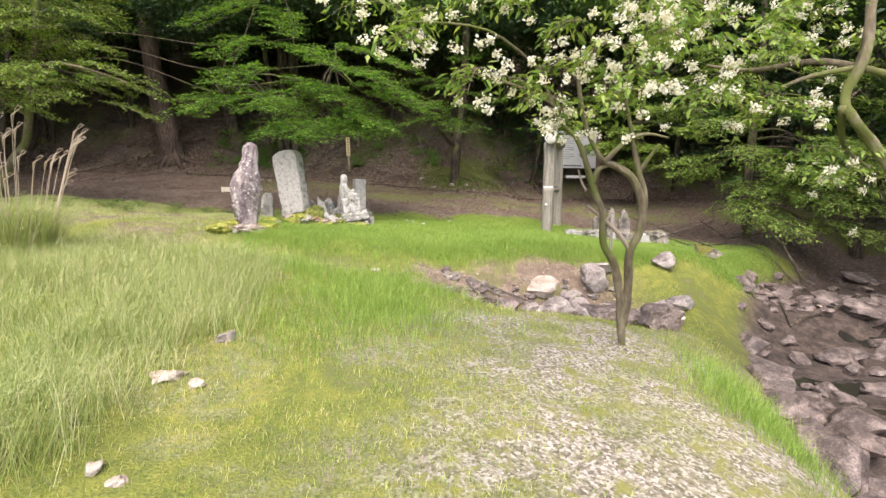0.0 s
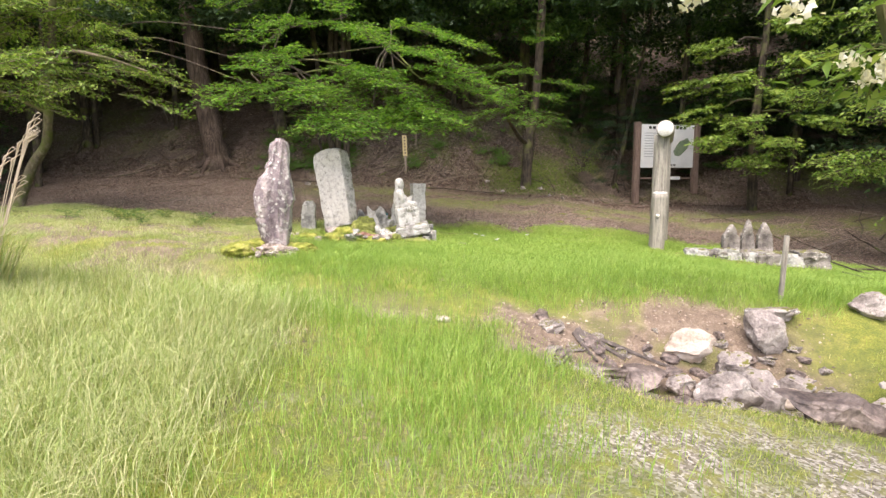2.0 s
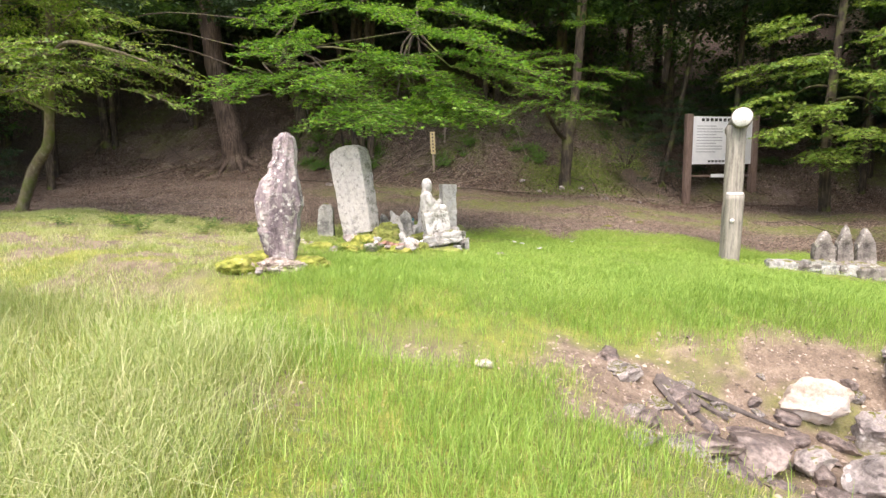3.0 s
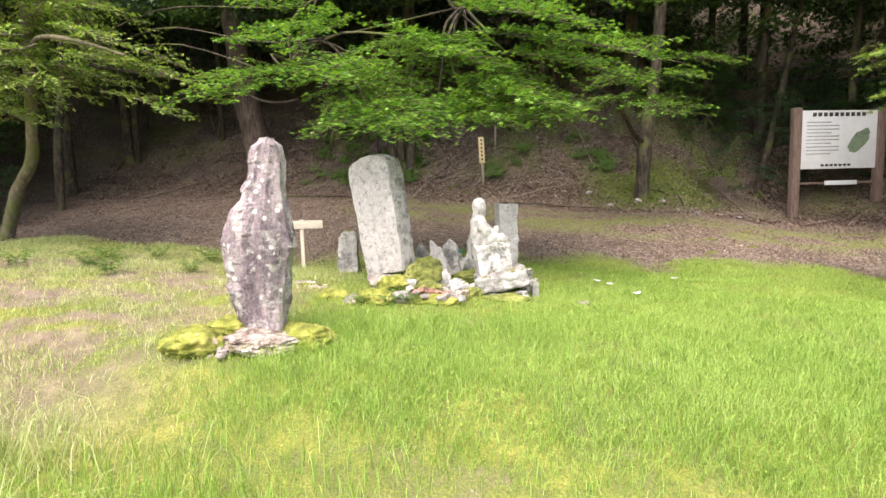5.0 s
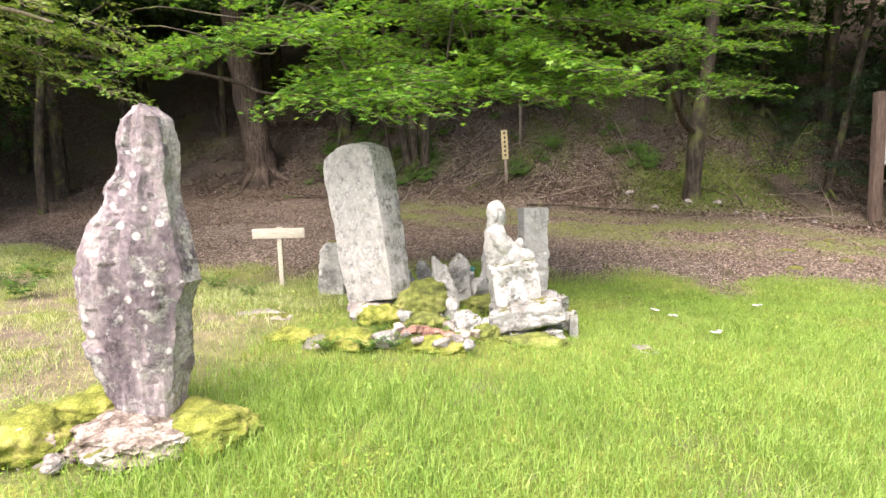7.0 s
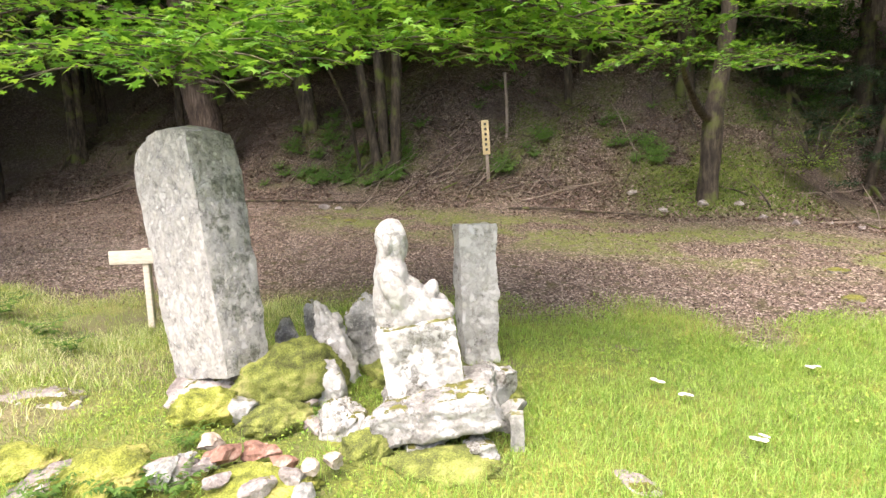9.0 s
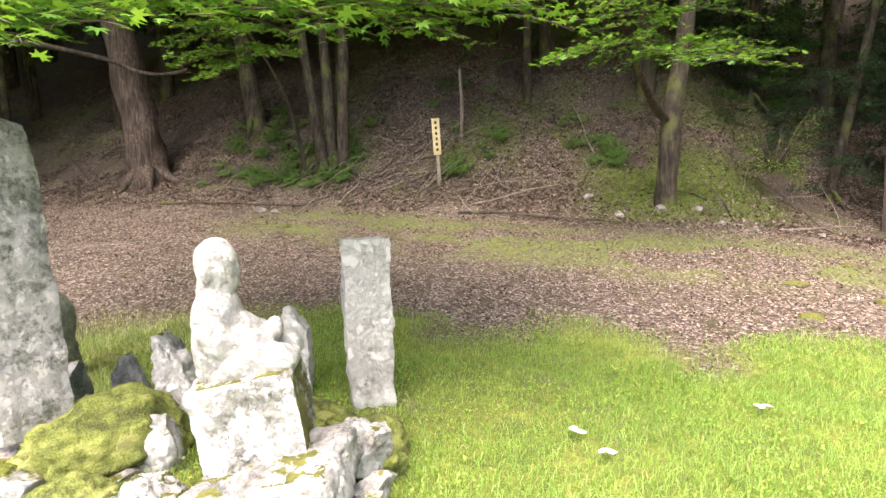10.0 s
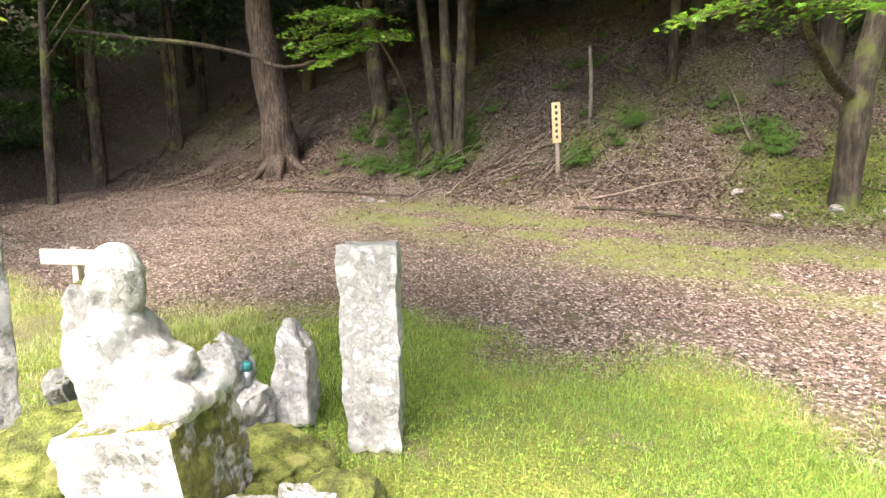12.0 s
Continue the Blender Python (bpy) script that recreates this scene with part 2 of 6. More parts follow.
M_PEBBLE = leafy("gravel_stones", [(0.2, (0.24, 0.20, 0.155)), (0.5, (0.38, 0.325, 0.265)), (0.8, (0.56, 0.505, 0.435))], 0.0, 0.85, 2.0)
M_CLOVER = leafy("clover_leaves", [(0.25, (0.17, 0.30, 0.04)), (0.5, (0.26, 0.39, 0.06)), (0.8, (0.36, 0.45, 0.09))], 0.3, 0.55, 1.0)
M_RUBBLE = leafy("broken_rubble", [(0.2, (0.10, 0.075, 0.06)), (0.5, (0.25, 0.19, 0.15)), (0.8, (0.46, 0.38, 0.31))], 0.0, 0.9, 2.0)
M_WATER = plain("stream_water", [(0.3, (0.02, 0.018, 0.015)), (0.7, (0.04, 0.036, 0.03))], 3, 12, 0.06, 0.12, 0.02)
M_GOLDMOSS = plain("golden_cushion_moss", [(0.3, (0.09, 0.10, 0.014)), (0.45, (0.18, 0.20, 0.028)), (0.56, (0.29, 0.31, 0.05)), (0.66, (0.40, 0.36, 0.11))], 9, 140, 0.95, 1.0, 0.03)
M_MOSS = plain("cushion_moss", [(0.3, (0.055, 0.06, 0.016)), (0.45, (0.13, 0.15, 0.03)), (0.56, (0.22, 0.25, 0.05)), (0.68, (0.33, 0.32, 0.11))], 9, 140, 0.95, 1.0, 0.03)
M_EARTH = plain("stony_brown_earth", [(0.3, (0.07, 0.05, 0.04)), (0.45, (0.17, 0.13, 0.105)), (0.56, (0.30, 0.25, 0.21)), (0.68, (0.50, 0.45, 0.40))], 10, 60, 0.95, 1.0, 0.03)
M_PALELEAF = plain("pale_fallen_leaf", [(0.3, (0.60, 0.58, 0.55)), (0.7, (0.75, 0.74, 0.72))], 20, 60, 0.7, 0.1, 0.002)


def ground_material():
    m, nt, p, co = start("ground_cover", "Position")
    att = nt.nodes.new("ShaderNodeAttribute")
    att.attribute_name = "zone"
    sep = nt.nodes.new("ShaderNodeSeparateColor")
    nt.links.new(att.outputs["Color"], sep.inputs[0])
    big = grain(nt, co, 0.9, 5, 0.65).outputs["Fac"]
    mid = grain(nt, co, 7, 5, 0.7).outputs["Fac"]
    fine = grain(nt, co, 70, 3, 0.7).outputs["Fac"]
    chips = grain(nt, co, 55, kind="cells")
    mixf = maths(nt, "ADD", maths(nt, "MULTIPLY", big, 0.5), maths(nt, "MULTIPLY", mid, 0.5))
    turf = ramp(nt, mixf, [(0.36, (0.20, 0.16, 0.09)), (0.45, (0.13, 0.16, 0.03)), (0.54, (0.20, 0.22, 0.035)), (0.62, (0.30, 0.29, 0.06)), (0.7, (0.36, 0.30, 0.15))])
    turf = blend(nt, ramp(nt, fine, [(0.42, (0, 0, 0)), (0.6, (0.6, 0.6, 0.6))]), turf, (0.07, 0.085, 0.018))
    chip = nt.nodes.new("ShaderNodeSeparateColor")
    nt.links.new(chips.outputs["Color"], chip.inputs[0])
    litter = ramp(nt, chip.outputs[0], [(0.1, (0.04, 0.027, 0.02)), (0.5, (0.12, 0.083, 0.064)), (0.8, (0.21, 0.152, 0.122)), (0.97, (0.40, 0.33, 0.275))])
    litter = blend(nt, ramp(nt, mid, [(0.52, (0, 0, 0)), (0.66, (1, 1, 1))]), litter, (0.07, 0.062, 0.022))
    stones = ramp(nt, chip.outputs[1], [(0.05, (0.11, 0.095, 0.065)), (0.5, (0.25, 0.22, 0.17)), (0.95, (0.50, 0.46, 0.41))])
    stones = blend(nt, ramp(nt, mid, [(0.5, (0, 0, 0)), (0.62, (1, 1, 1))]), stones, (0.20, 0.20, 0.055))
    soil = ramp(nt, maths(nt, "ADD", maths(nt, "MULTIPLY", mid, 0.6), maths(nt, "MULTIPLY", fine, 0.4)),
                [(0.3, (0.07, 0.052, 0.036)), (0.5, (0.17, 0.125, 0.09)), (0.68, (0.32, 0.255, 0.195))])
    col = blend(nt, sep.outputs[1], turf, stones)
    col = blend(nt, sep.outputs[2], col, soil)
    wet = ramp(nt, maths(nt, "ADD", maths(nt, "MULTIPLY", mid, 0.6), maths(nt, "MULTIPLY", fine, 0.4)), [(0.4, (0.022, 0.016, 0.012)), (0.5, (0.06, 0.044, 0.034)), (0.62, (0.13, 0.098, 0.078))])
    col = blend(nt, maths(nt, "SUBTRACT", 1.0, att.outputs["Alpha"]), col, wet)
    col = blend(nt, sep.outputs[0], col, litter)
    green = nt.nodes.new("ShaderNodeAttribute")
    green.attribute_name = "moss"
    cushion = ramp(nt, maths(nt, "ADD", maths(nt, "MULTIPLY", mid, 0.5), maths(nt, "MULTIPLY", fine, 0.5)), [(0.36, (0.055, 0.068, 0.014)), (0.5, (0.12, 0.15, 0.026)), (0.64, (0.20, 0.22, 0.05))])
    col = blend(nt, maths(nt, "MULTIPLY", green.outputs["Fac"], ramp(nt, mid, [(0.36, (0.35, 0.35, 0.35)), (0.52, (1, 1, 1))])), col, cushion)
    nt.links.new(col, p.inputs["Base Color"])
    p.inputs["Roughness"].default_value = 0.95
    h = maths(nt, "ADD", maths(nt, "MULTIPLY", mid, 0.6), maths(nt, "MULTIPLY", chips.outputs["Distance"], 0.5))
    nt.links.new(bumped(nt, h, 0.7, 0.03), p.inputs["Normal"])
    return m


M_GROUND = ground_material()

# ---- mesh helpers ----


def finish(bm, name, material, smooth=True, crease=0.0):
    me = bpy.data.meshes.new(name)
    bm.to_mesh(me)
    bm.free()
    me.materials.append(material)
    if smooth:
        me.shade_smooth()
    if crease:
        me.set_sharp_from_angle(angle=radians(crease))
    return me


def part(name, bm, material, parent, label="", smooth=True):
    ob = new(name, finish(bm, name, material, smooth))
    ob.parent = parent
    return tagged(ob, label)


def thing(name, x, y, z, label, category, group="", turn=0.0, lean_x=0.0, lean_y=0.0):
    """An Empty at the base of a thing that has parts."""
    ob = new(name)
    ob.empty_display_size = 0.1
    ob.matrix_world = pose(x, y, z, lean_x, lean_y, turn)
    return tagged(ob, label, category, group)


def single(name, bm, material, place, label, category, group="", smooth=True, crease=24.0):
    ob = new(name, finish(bm, name, material, smooth, crease))
    ob.matrix_world = place
    return tagged(ob, label, category, group)


def raw_mesh(name, verts, tris, material, smooth=False):
    """A mesh straight from arrays of points and triangles."""
    me = bpy.data.meshes.new(name)
    verts, tris = np.asarray(verts, np.float32), np.asarray(tris, np.int32)
    me.vertices.add(len(verts))
    me.vertices.foreach_set("co", verts.ravel())
    me.loops.add(tris.size)
    me.loops.foreach_set("vertex_index", tris.ravel())
    me.polygons.add(len(tris))
    me.polygons.foreach_set("loop_start", np.arange(len(tris), dtype=np.int32) * 3)
    me.update(calc_edges=True)
    me.materials.append(material)
    if smooth:
        me.shade_smooth()
    return me


def tube(bm, pts, radii, seg=8, rough=0.0, seed=0.0):
    """A tapered, slightly knotty limb along a line of points."""
    pts = [Vector(p) for p in pts]
    rings = []
    side = Vector((0.31, 0.95, 0.05))
    for k, p in enumerate(pts):
        d = (pts[min(k + 1, len(pts) - 1)] - pts[max(k - 1, 0)]).normalized()
        u = d.cross(side)
        u = u.normalized() if u.length > 1e-3 else d.orthogonal().normalized()
        v = d.cross(u)
        ring = []
        for s in range(seg):
            a = 2 * math.pi * s / seg
            r = radii[k] * (1 + rough * noise.noise(Vector((p.x * 3 + seed, p.y * 3 + math.cos(a) * 1.3, p.z * 3 + math.sin(a) * 1.3))))
            ring.append(bm.verts.new(p + r * (math.cos(a) * u + math.sin(a) * v)))
        rings.append(ring)
    for a, b in zip(rings, rings[1:]):
        for s in range(seg):
            bm.faces.new((a[s], a[(s + 1) % seg], b[(s + 1) % seg], b[s]))
    bm.faces.new(rings[0][::-1])
    bm.faces.new(rings[-1])


def bend(points, n=4):
    """A smooth line through the points."""
    p = [Vector(q) for q in points]
    out = []
    for k in range(len(p) - 1):
        a, b, c, d = p[max(k - 1, 0)], p[k], p[k + 1], p[min(k + 2, len(p) - 1)]
        for s in range(n):
            t = s / n
            out.append(0.5 * (2 * b + (c - a) * t + (2 * a - 5 * b + 4 * c - d) * t * t + (3 * b - a - 3 * c + d) * t ** 3))
    return out + [p[-1]]


def taper(n, a, b):
    return [a + (b - a) * k / max(n - 1, 1) for k in range(n)]


def rock(seed, sx, sy, sz, facets=9, rough=0.12, level=4):
    """A broken rock, about sx by sy by sz across, its middle at the origin."""
    rnd = random.Random(seed)
    bm = bmesh.new()
    bmesh.ops.create_icosphere(bm, subdivisions=level, radius=0.64)
    cuts = []
    for _ in range(facets + 6):
        n = Vector((rnd.gauss(0, 1), rnd.gauss(0, 1), rnd.gauss(0, 0.8))).normalized()
        cuts.append((n, rnd.uniform(0.30, 0.50)))
    off = Vector((seed * 3.7, seed * 1.3, 0))
    for v in bm.verts:
        for n, d in cuts:
            v.co -= n * max(0.0, v.co.dot(n) - d - 0.05 * noise.noise(v.co * 3 + off))
        q = v.co * 3 + off
        v.co += v.co.normalized() * rough * (noise.noise(q) * 0.5 - abs(noise.noise(q * 2.2)) * 0.35 + noise.noise(q * 5) * 0.22 + noise.noise(q * 11) * 0.12)
        v.co = Vector((v.co.x * sx, v.co.y * sy, v.co.z * sz))
    return bm


def mound(seed, sx, sy, sz):
    """A soft cushion of moss over a stone, its middle at the origin."""
    bm = bmesh.new()
    bmesh.ops.create_icosphere(bm, subdivisions=5, radius=0.5)
    off = Vector((seed * 2.7, seed * 1.9, seed))
    for v in bm.verts:
        q = v.co * 2.6 + off
        n = 0.24 * noise.noise(q) + 0.16 * noise.noise(q * 2.3) + 0.09 * noise.noise(q * 5.5)
        fuzz = 0.035 * abs(noise.noise(q * 14)) + 0.03 * noise.noise(q * 30)
        v.co = v.co * (1 + n) + v.co.normalized() * fuzz
        v.co = Vector((v.co.x * sx, v.co.y * sy, v.co.z * sz))
    return bm


def block(seed, w, d, h, edge=0.12, rough=0.03, cuts=9, taper_top=0.0, crown=0.0):
    """A hewn block standing on the origin, with worn edges; crown rounds its top off."""
    bm = bmesh.new()
    bmesh.ops.create_cube(bm, size=1.0)
    bmesh.ops.subdivide_edges(bm, edges=bm.edges[:], cuts=cuts, use_grid_fill=True)
    for v in bm.verts:
        x, y, z = v.co * 2
        k = (abs(x) ** 6 + abs(y) ** 6) ** (1 / 6)
        k = max(k, 1e-6)
        m = max(abs(x), abs(y))
        x, y = x * (1 - edge + edge * m / k), y * (1 - edge + edge * m / k)
        q = max(0.0, abs(z) - (1 - edge)) / edge
        s = 1 - edge * 0.35 * q * q
        t = (z + 1) / 2
        s *= 1 - taper_top * t
        top = h * (t - (crown * (x * x * 0.8 + y * y * 0.2) if z > 0 else 0) * t ** 3)
        c = Vector((x * s * w / 2, y * s * d / 2, top))
        n = noise.noise(c * 5 + Vector((seed * 2.3, 0, seed))) - 0.7 * abs(noise.noise(c * 9 + Vector((seed, 0, seed)))) + 0.5 * noise.noise(c * 17 + Vector((seed, seed, 0))) + 0.35 * noise.noise(c * 40)
        g = Vector((x, y, z * 0.6)).normalized()
        v.co = c + g * n * rough
    return bm


def box(bm, cx, cy, cz, w, d, h, bevel=0.006):
    r = bmesh.ops.create_cube(bm, size=1.0, matrix=Matrix.LocRotScale((cx, cy, cz), None, (w, d, h)))
    if bevel:
        es = list({e for v in r["verts"] for e in v.link_edges})
        bmesh.ops.bevel(bm, geom=es, offset=bevel, segments=2, affect="EDGES", profile=0.6)


def gz(x, y):
    return float(ground_z(x, y))


LEAF = (np.array([(0, 0, 0), (0.22, 0.35, 0.04), (0, 1, -0.06), (-0.22, 0.35, 0.04)]) - (0, 0.1, 0), np.array([(0, 1, 2), (0, 2, 3)]))
PETAL = (np.array([(0, -0.5, 0), (0.5, 0, 0.12), (0, 0.5, 0), (-0.5, 0, 0.12)]), np.array([(0, 1, 2), (0, 2, 3)]))


def star_leaf():
    v, n = [(0, 0, 0)], 7
    for k in range(2 * n - 1):
        a = radians(-130 + 260 * k / (2 * n - 2)) + math.pi / 2
        tip = k % 2 == 0
        lobe = 1 - 0.55 * abs(k - (n - 1)) / (n - 1)
        r = lobe if tip else 0.36
        v.append((r * math.cos(a), r * math.sin(a), -0.10 * r if tip else 0.0))
    return np.array(v), np.array([(0, k, k + 1) for k in range(1, 2 * n - 1)])


STAR = star_leaf()


def leaf_mesh(name, centres, sizes, material, shape, rng, tilt=0.5, droop=0.0, headings=None):
    """Many leaves in one mesh: each turned at random, tilted from the flat by about tilt radians."""
    tv, tt = shape
    c, s = np.asarray(centres, float), np.asarray(sizes, float)
    n = len(c)
    yaw = rng.uniform(0, 2 * np.pi, n) if headings is None else headings + rng.normal(0, 0.5, n)
    a, b = rng.normal(-droop, tilt, n), rng.normal(0, tilt, n)
    v = tv[None] * s[:, None, None]
    x, y, z = v[..., 0], v[..., 1], v[..., 2]
    y, z = y * np.cos(a)[:, None] - z * np.sin(a)[:, None], y * np.sin(a)[:, None] + z * np.cos(a)[:, None]
    x, z = x * np.cos(b)[:, None] + z * np.sin(b)[:, None], -x * np.sin(b)[:, None] + z * np.cos(b)[:, None]
    cw, sw = np.cos(yaw)[:, None], np.sin(yaw)[:, None]
    v = np.stack([x * cw - y * sw, x * sw + y * cw, z], -1) + c[:, None]
    t = tt[None] + (np.arange(n) * len(tv))[:, None, None]
    return raw_mesh(name, v.reshape(-1, 3), t.reshape(-1, 3), material)


def blades(name, x, y, height, width, lean, material, rng, wind=0.3):
    """Grass: every blade a curved, tapering strip."""
    n = len(x)
    z = ground_z(x, y) - 0.01
    face, head = rng.uniform(0, 2 * np.pi, n), rng.uniform(0, 2 * np.pi, n)
    lx = np.cos(head) * lean * height + wind * 0.3 * height
    ly = np.sin(head) * lean * height
    wx, wy = np.cos(face) * width / 2, np.sin(face) * width / 2
    base = np.stack([x, y, z], -1)
    w = np.stack([wx, wy, np.zeros(n)], -1)
    m = base + np.stack([lx * 0.3, ly * 0.3, height * 0.58], -1)
    tip = base + np.stack([lx, ly, height * np.maximum(0.35, 1 - 0.35 * lean)], -1)
    v = np.stack([base - w, base + w, m - w * 0.75, m + w * 0.75, tip], 1)
    t = np.array([(0, 1, 3), (0, 3, 2), (2, 3, 4)])[None] + (np.arange(n) * 5)[:, None, None]
    return raw_mesh(name, v.reshape(-1, 3), t.reshape(-1, 3), material)


# ---- the lie of the land ----
def sst(a, b, v):
    u = np.clip((v - a) / (b - a), 0.0, 1.0)
    return u * u * (3 - 2 * u)


def hash2(i, j, s):
    h = np.sin(i * 127.1 + j * 311.7 + s * 74.7) * 43758.5453
    return h - np.floor(h)


def vnoise(x, y, s=0):
    """Smooth value noise, 0 to 1."""
    i, j = np.floor(x), np.floor(y)
    u, v = x - i, y - j
    u, v = u * u * (3 - 2 * u), v * v * (3 - 2 * v)
    a, b = hash2(i, j, s), hash2(i + 1, j, s)
    c, d = hash2(i, j + 1, s), hash2(i + 1, j + 1, s)
    return a + (b - a) * u + (c - a) * v + (a - b - c + d) * u * v


def fbm(x, y, s=0):
    return (vnoise(x, y, s) + 0.5 * vnoise(2.1 * x, 2.1 * y, s + 1) + 0.25 * vnoise(4.3 * x, 4.3 * y, s + 2)) / 1.75


def bank_x(y):
    """The edge above the stream."""
    return np.interp(y, [-8, 1, 3, 3.7, 5, 6.4, 7.6, 9.0, 9.8, 11, 14, 20], [2.3, 2.3, 2.65, 2.8, 3.2, 3.6, 4.2, 5.0, 5.6, 7.2, 10, 15])


def ground_z(x, y):
    x, y = np.asarray(x, float), np.asarray(y, float)
    z = 0.085 * np.maximum(-x, 0) ** 0.9 * sst(-4, 4, y)
    z = np.where(x < -9, 0.62 * sst(-4, 4, y), z)
    z = z + 0.018 * np.clip(y - 3.4, -12, 9)
    z = z + 0.22 * sst(7.9, 8.9, y + 0.35 * (fbm(x * 0.9, y * 0.9, 5) - 0.5))
    z = z + (0.155 - 0.075 * sst(0.6, 3.5, x)) * np.clip(y - 13.2, 0, 4.6)
    z = z - 0.10 * np.clip(x - 1.8, 0, 4) * sst(8, 9.5, y) * (1 - sst(13, 17, y))
    z = z - 0.13 * np.exp(-((x + 5.0) / 1.5) ** 2 - ((y - 12.4) / 1.1) ** 2)
    # hill behind
    h = y - 17.7 - 1.7 * sst(1.0, 3.6, x) - 0.5 * (fbm(x * 0.25, x * 0.0 + 3, 8) - 0.5)
    z = z + 0.42 * np.clip(h, 0, 1.3) + 0.78 * np.clip(h - 1.3, 0, 45)
    z = z + sst(0, 2.5, h) * (fbm(x * 0.6, y * 0.6, 12) - 0.5) * 0.7
    # eroded gully under the terrace edge
    z = z - 0.36 * np.exp(-((y - 7.0) / 0.8) ** 2) * sst(-0.5, 1.0, x) * (1 - sst(2.6, 3.4, x))
    z = z - 0.12 * np.clip(x - 0.2, 0, 2.2) * (1 - sst(7.4, 8.3, y))
    z = z - 0.10 * np.exp(-((y - 7.6) / 0.45) ** 2) * np.exp(-((x + 1.4) / 0.6) ** 2)
    # stream
    b = bank_x(y)
    d = x - b
    z = z - 0.78 * sst(-0.9, 0.9, d) * (1 - sst(14, 18, y)) - 0.1 * sst(-1.6, 0.2, d) * (1 - sst(7, 9, y))
    z = z + 1.1 * sst(3.0, 4.6, d) + 0.5 * np.clip(d - 4.2, 0, 60) * sst(0, 8, y)
    # far hills close the valley
    z = z + 0.55 * np.clip(-x - 17, 0, 40) * sst(2, 10, y)
    # small lumps
    z = z + 0.07 * (fbm(x * 1.1, y * 1.1, 20) - 0.5) + 0.025 * (vnoise(x * 5, y * 5, 23) - 0.5)
    return z


def litter_zone(x, y):
    edge = np.interp(x, [-14, -7, -5, -3.5, -2.2, 2, 4.5, 7, 10], [12.4, 12.6, 12.9, 13.5, 13.8, 13.75, 13.0, 11.6, 10.5])
    return sst(-0.3, 0.4, y - edge + 1.3 * (fbm(x * 1.2, y * 1.2, 31) - 0.5))


def humus_zone(x, y):
    """Bare dark soil showing on the steep bank."""
    return sst(17.9, 18.8, y - 1.5 * sst(1.0, 3.6, x)) * sst(0.44, 0.56, fbm(x * 0.9, y * 0.9, 35))


def moss_zone(x, y):
    """Green cushions round the young maple, among the ferns and thinly on the flat."""
    n = fbm(x * 1.7, y * 1.7, 37)
    a = np.exp(-((x - 0.7) / 1.5) ** 4 - ((y - 19.0) / 1.15) ** 4) * sst(0.26, 0.42, n)
    b = 0.75 * np.exp(-((x + 6.3) / 1.5) ** 4 - ((y - 19.6) / 1.1) ** 4) * sst(0.36, 0.55, n)
    c = 0.8 * sst(-7.0, -4.5, x) * np.exp(-((y - 16.3 + 0.10 * x) / 0.95) ** 4) * sst(0.34, 0.54, fbm(x * 1.1, y * 2.2, 38))
    d = 0.6 * np.exp(-((x + 2.7) / 0.8) ** 4 - ((y - 19.6) / 0.5) ** 4) * sst(0.4, 0.55, n)
    e = 0.55 * sst(18.6, 20.5, y) * sst(0.52, 0.66, fbm(x * 0.8, y * 0.8, 39))
    return np.clip(np.maximum.reduce([a, b, c, d, e]), 0, 1)


def gravel_zone(x, y):
    n = fbm(x * 0.9, y * 0.9, 41) - 0.5
    a = sst(-1.0, 0.6, x + 1.5 * n) * (1 - sst(2.2, 3.3, x + n)) * (1 - sst(5.2, 6.6, y + 2 * n))
    return np.clip(0.9 * a * (0.3 + 0.7 * sst(0.34, 0.54, fbm(x * 1.9, y * 1.9, 44))) + 0.25 * sst(0.55, 0.7, fbm(x * 2.3, y * 2.3, 46)) * (y < 6), 0, 1)


def soil_zone(x, y):
    n = 0.9 * (fbm(x * 1.6, y * 1.6, 51) - 0.5)
    a = sst(-0.75, -0.3, x + n) * (1 - sst(2.2, 2.9, x + n)) * sst(6.5, 6.9, y + 1.3 * n + 0.3 * x) * (1 - sst(7.95, 8.3, y + n * 0.9)) * (0.45 + 0.55 * sst(0.36, 0.5, fbm(x * 3, y * 3, 57)))
    b = 0.9 * np.exp(-((x + 1.45) / 0.55) ** 2 - ((y - 7.5) / 0.3) ** 2) + 0.9 * np.exp(-((x + 2.4) / 0.5) ** 2 - ((y - 6.35) / 0.3) ** 2)
    c = 0.95 * np.exp(-((x + 6.2) / 2.6) ** 6 - ((y - 9.8) / 2.6) ** 4) * sst(0.35, 0.48, fbm(x * 1.8, y * 1.8, 55) * 0.75 + fbm(x * 5.5, y * 5.5, 58) * 0.25)
    d = sst(0.0, 0.45, x - bank_x(y)) * (1 - sst(3.2, 4.0, x - bank_x(y))) * (y < 15)
    return np.clip(a + b + c + d, 0, 1)


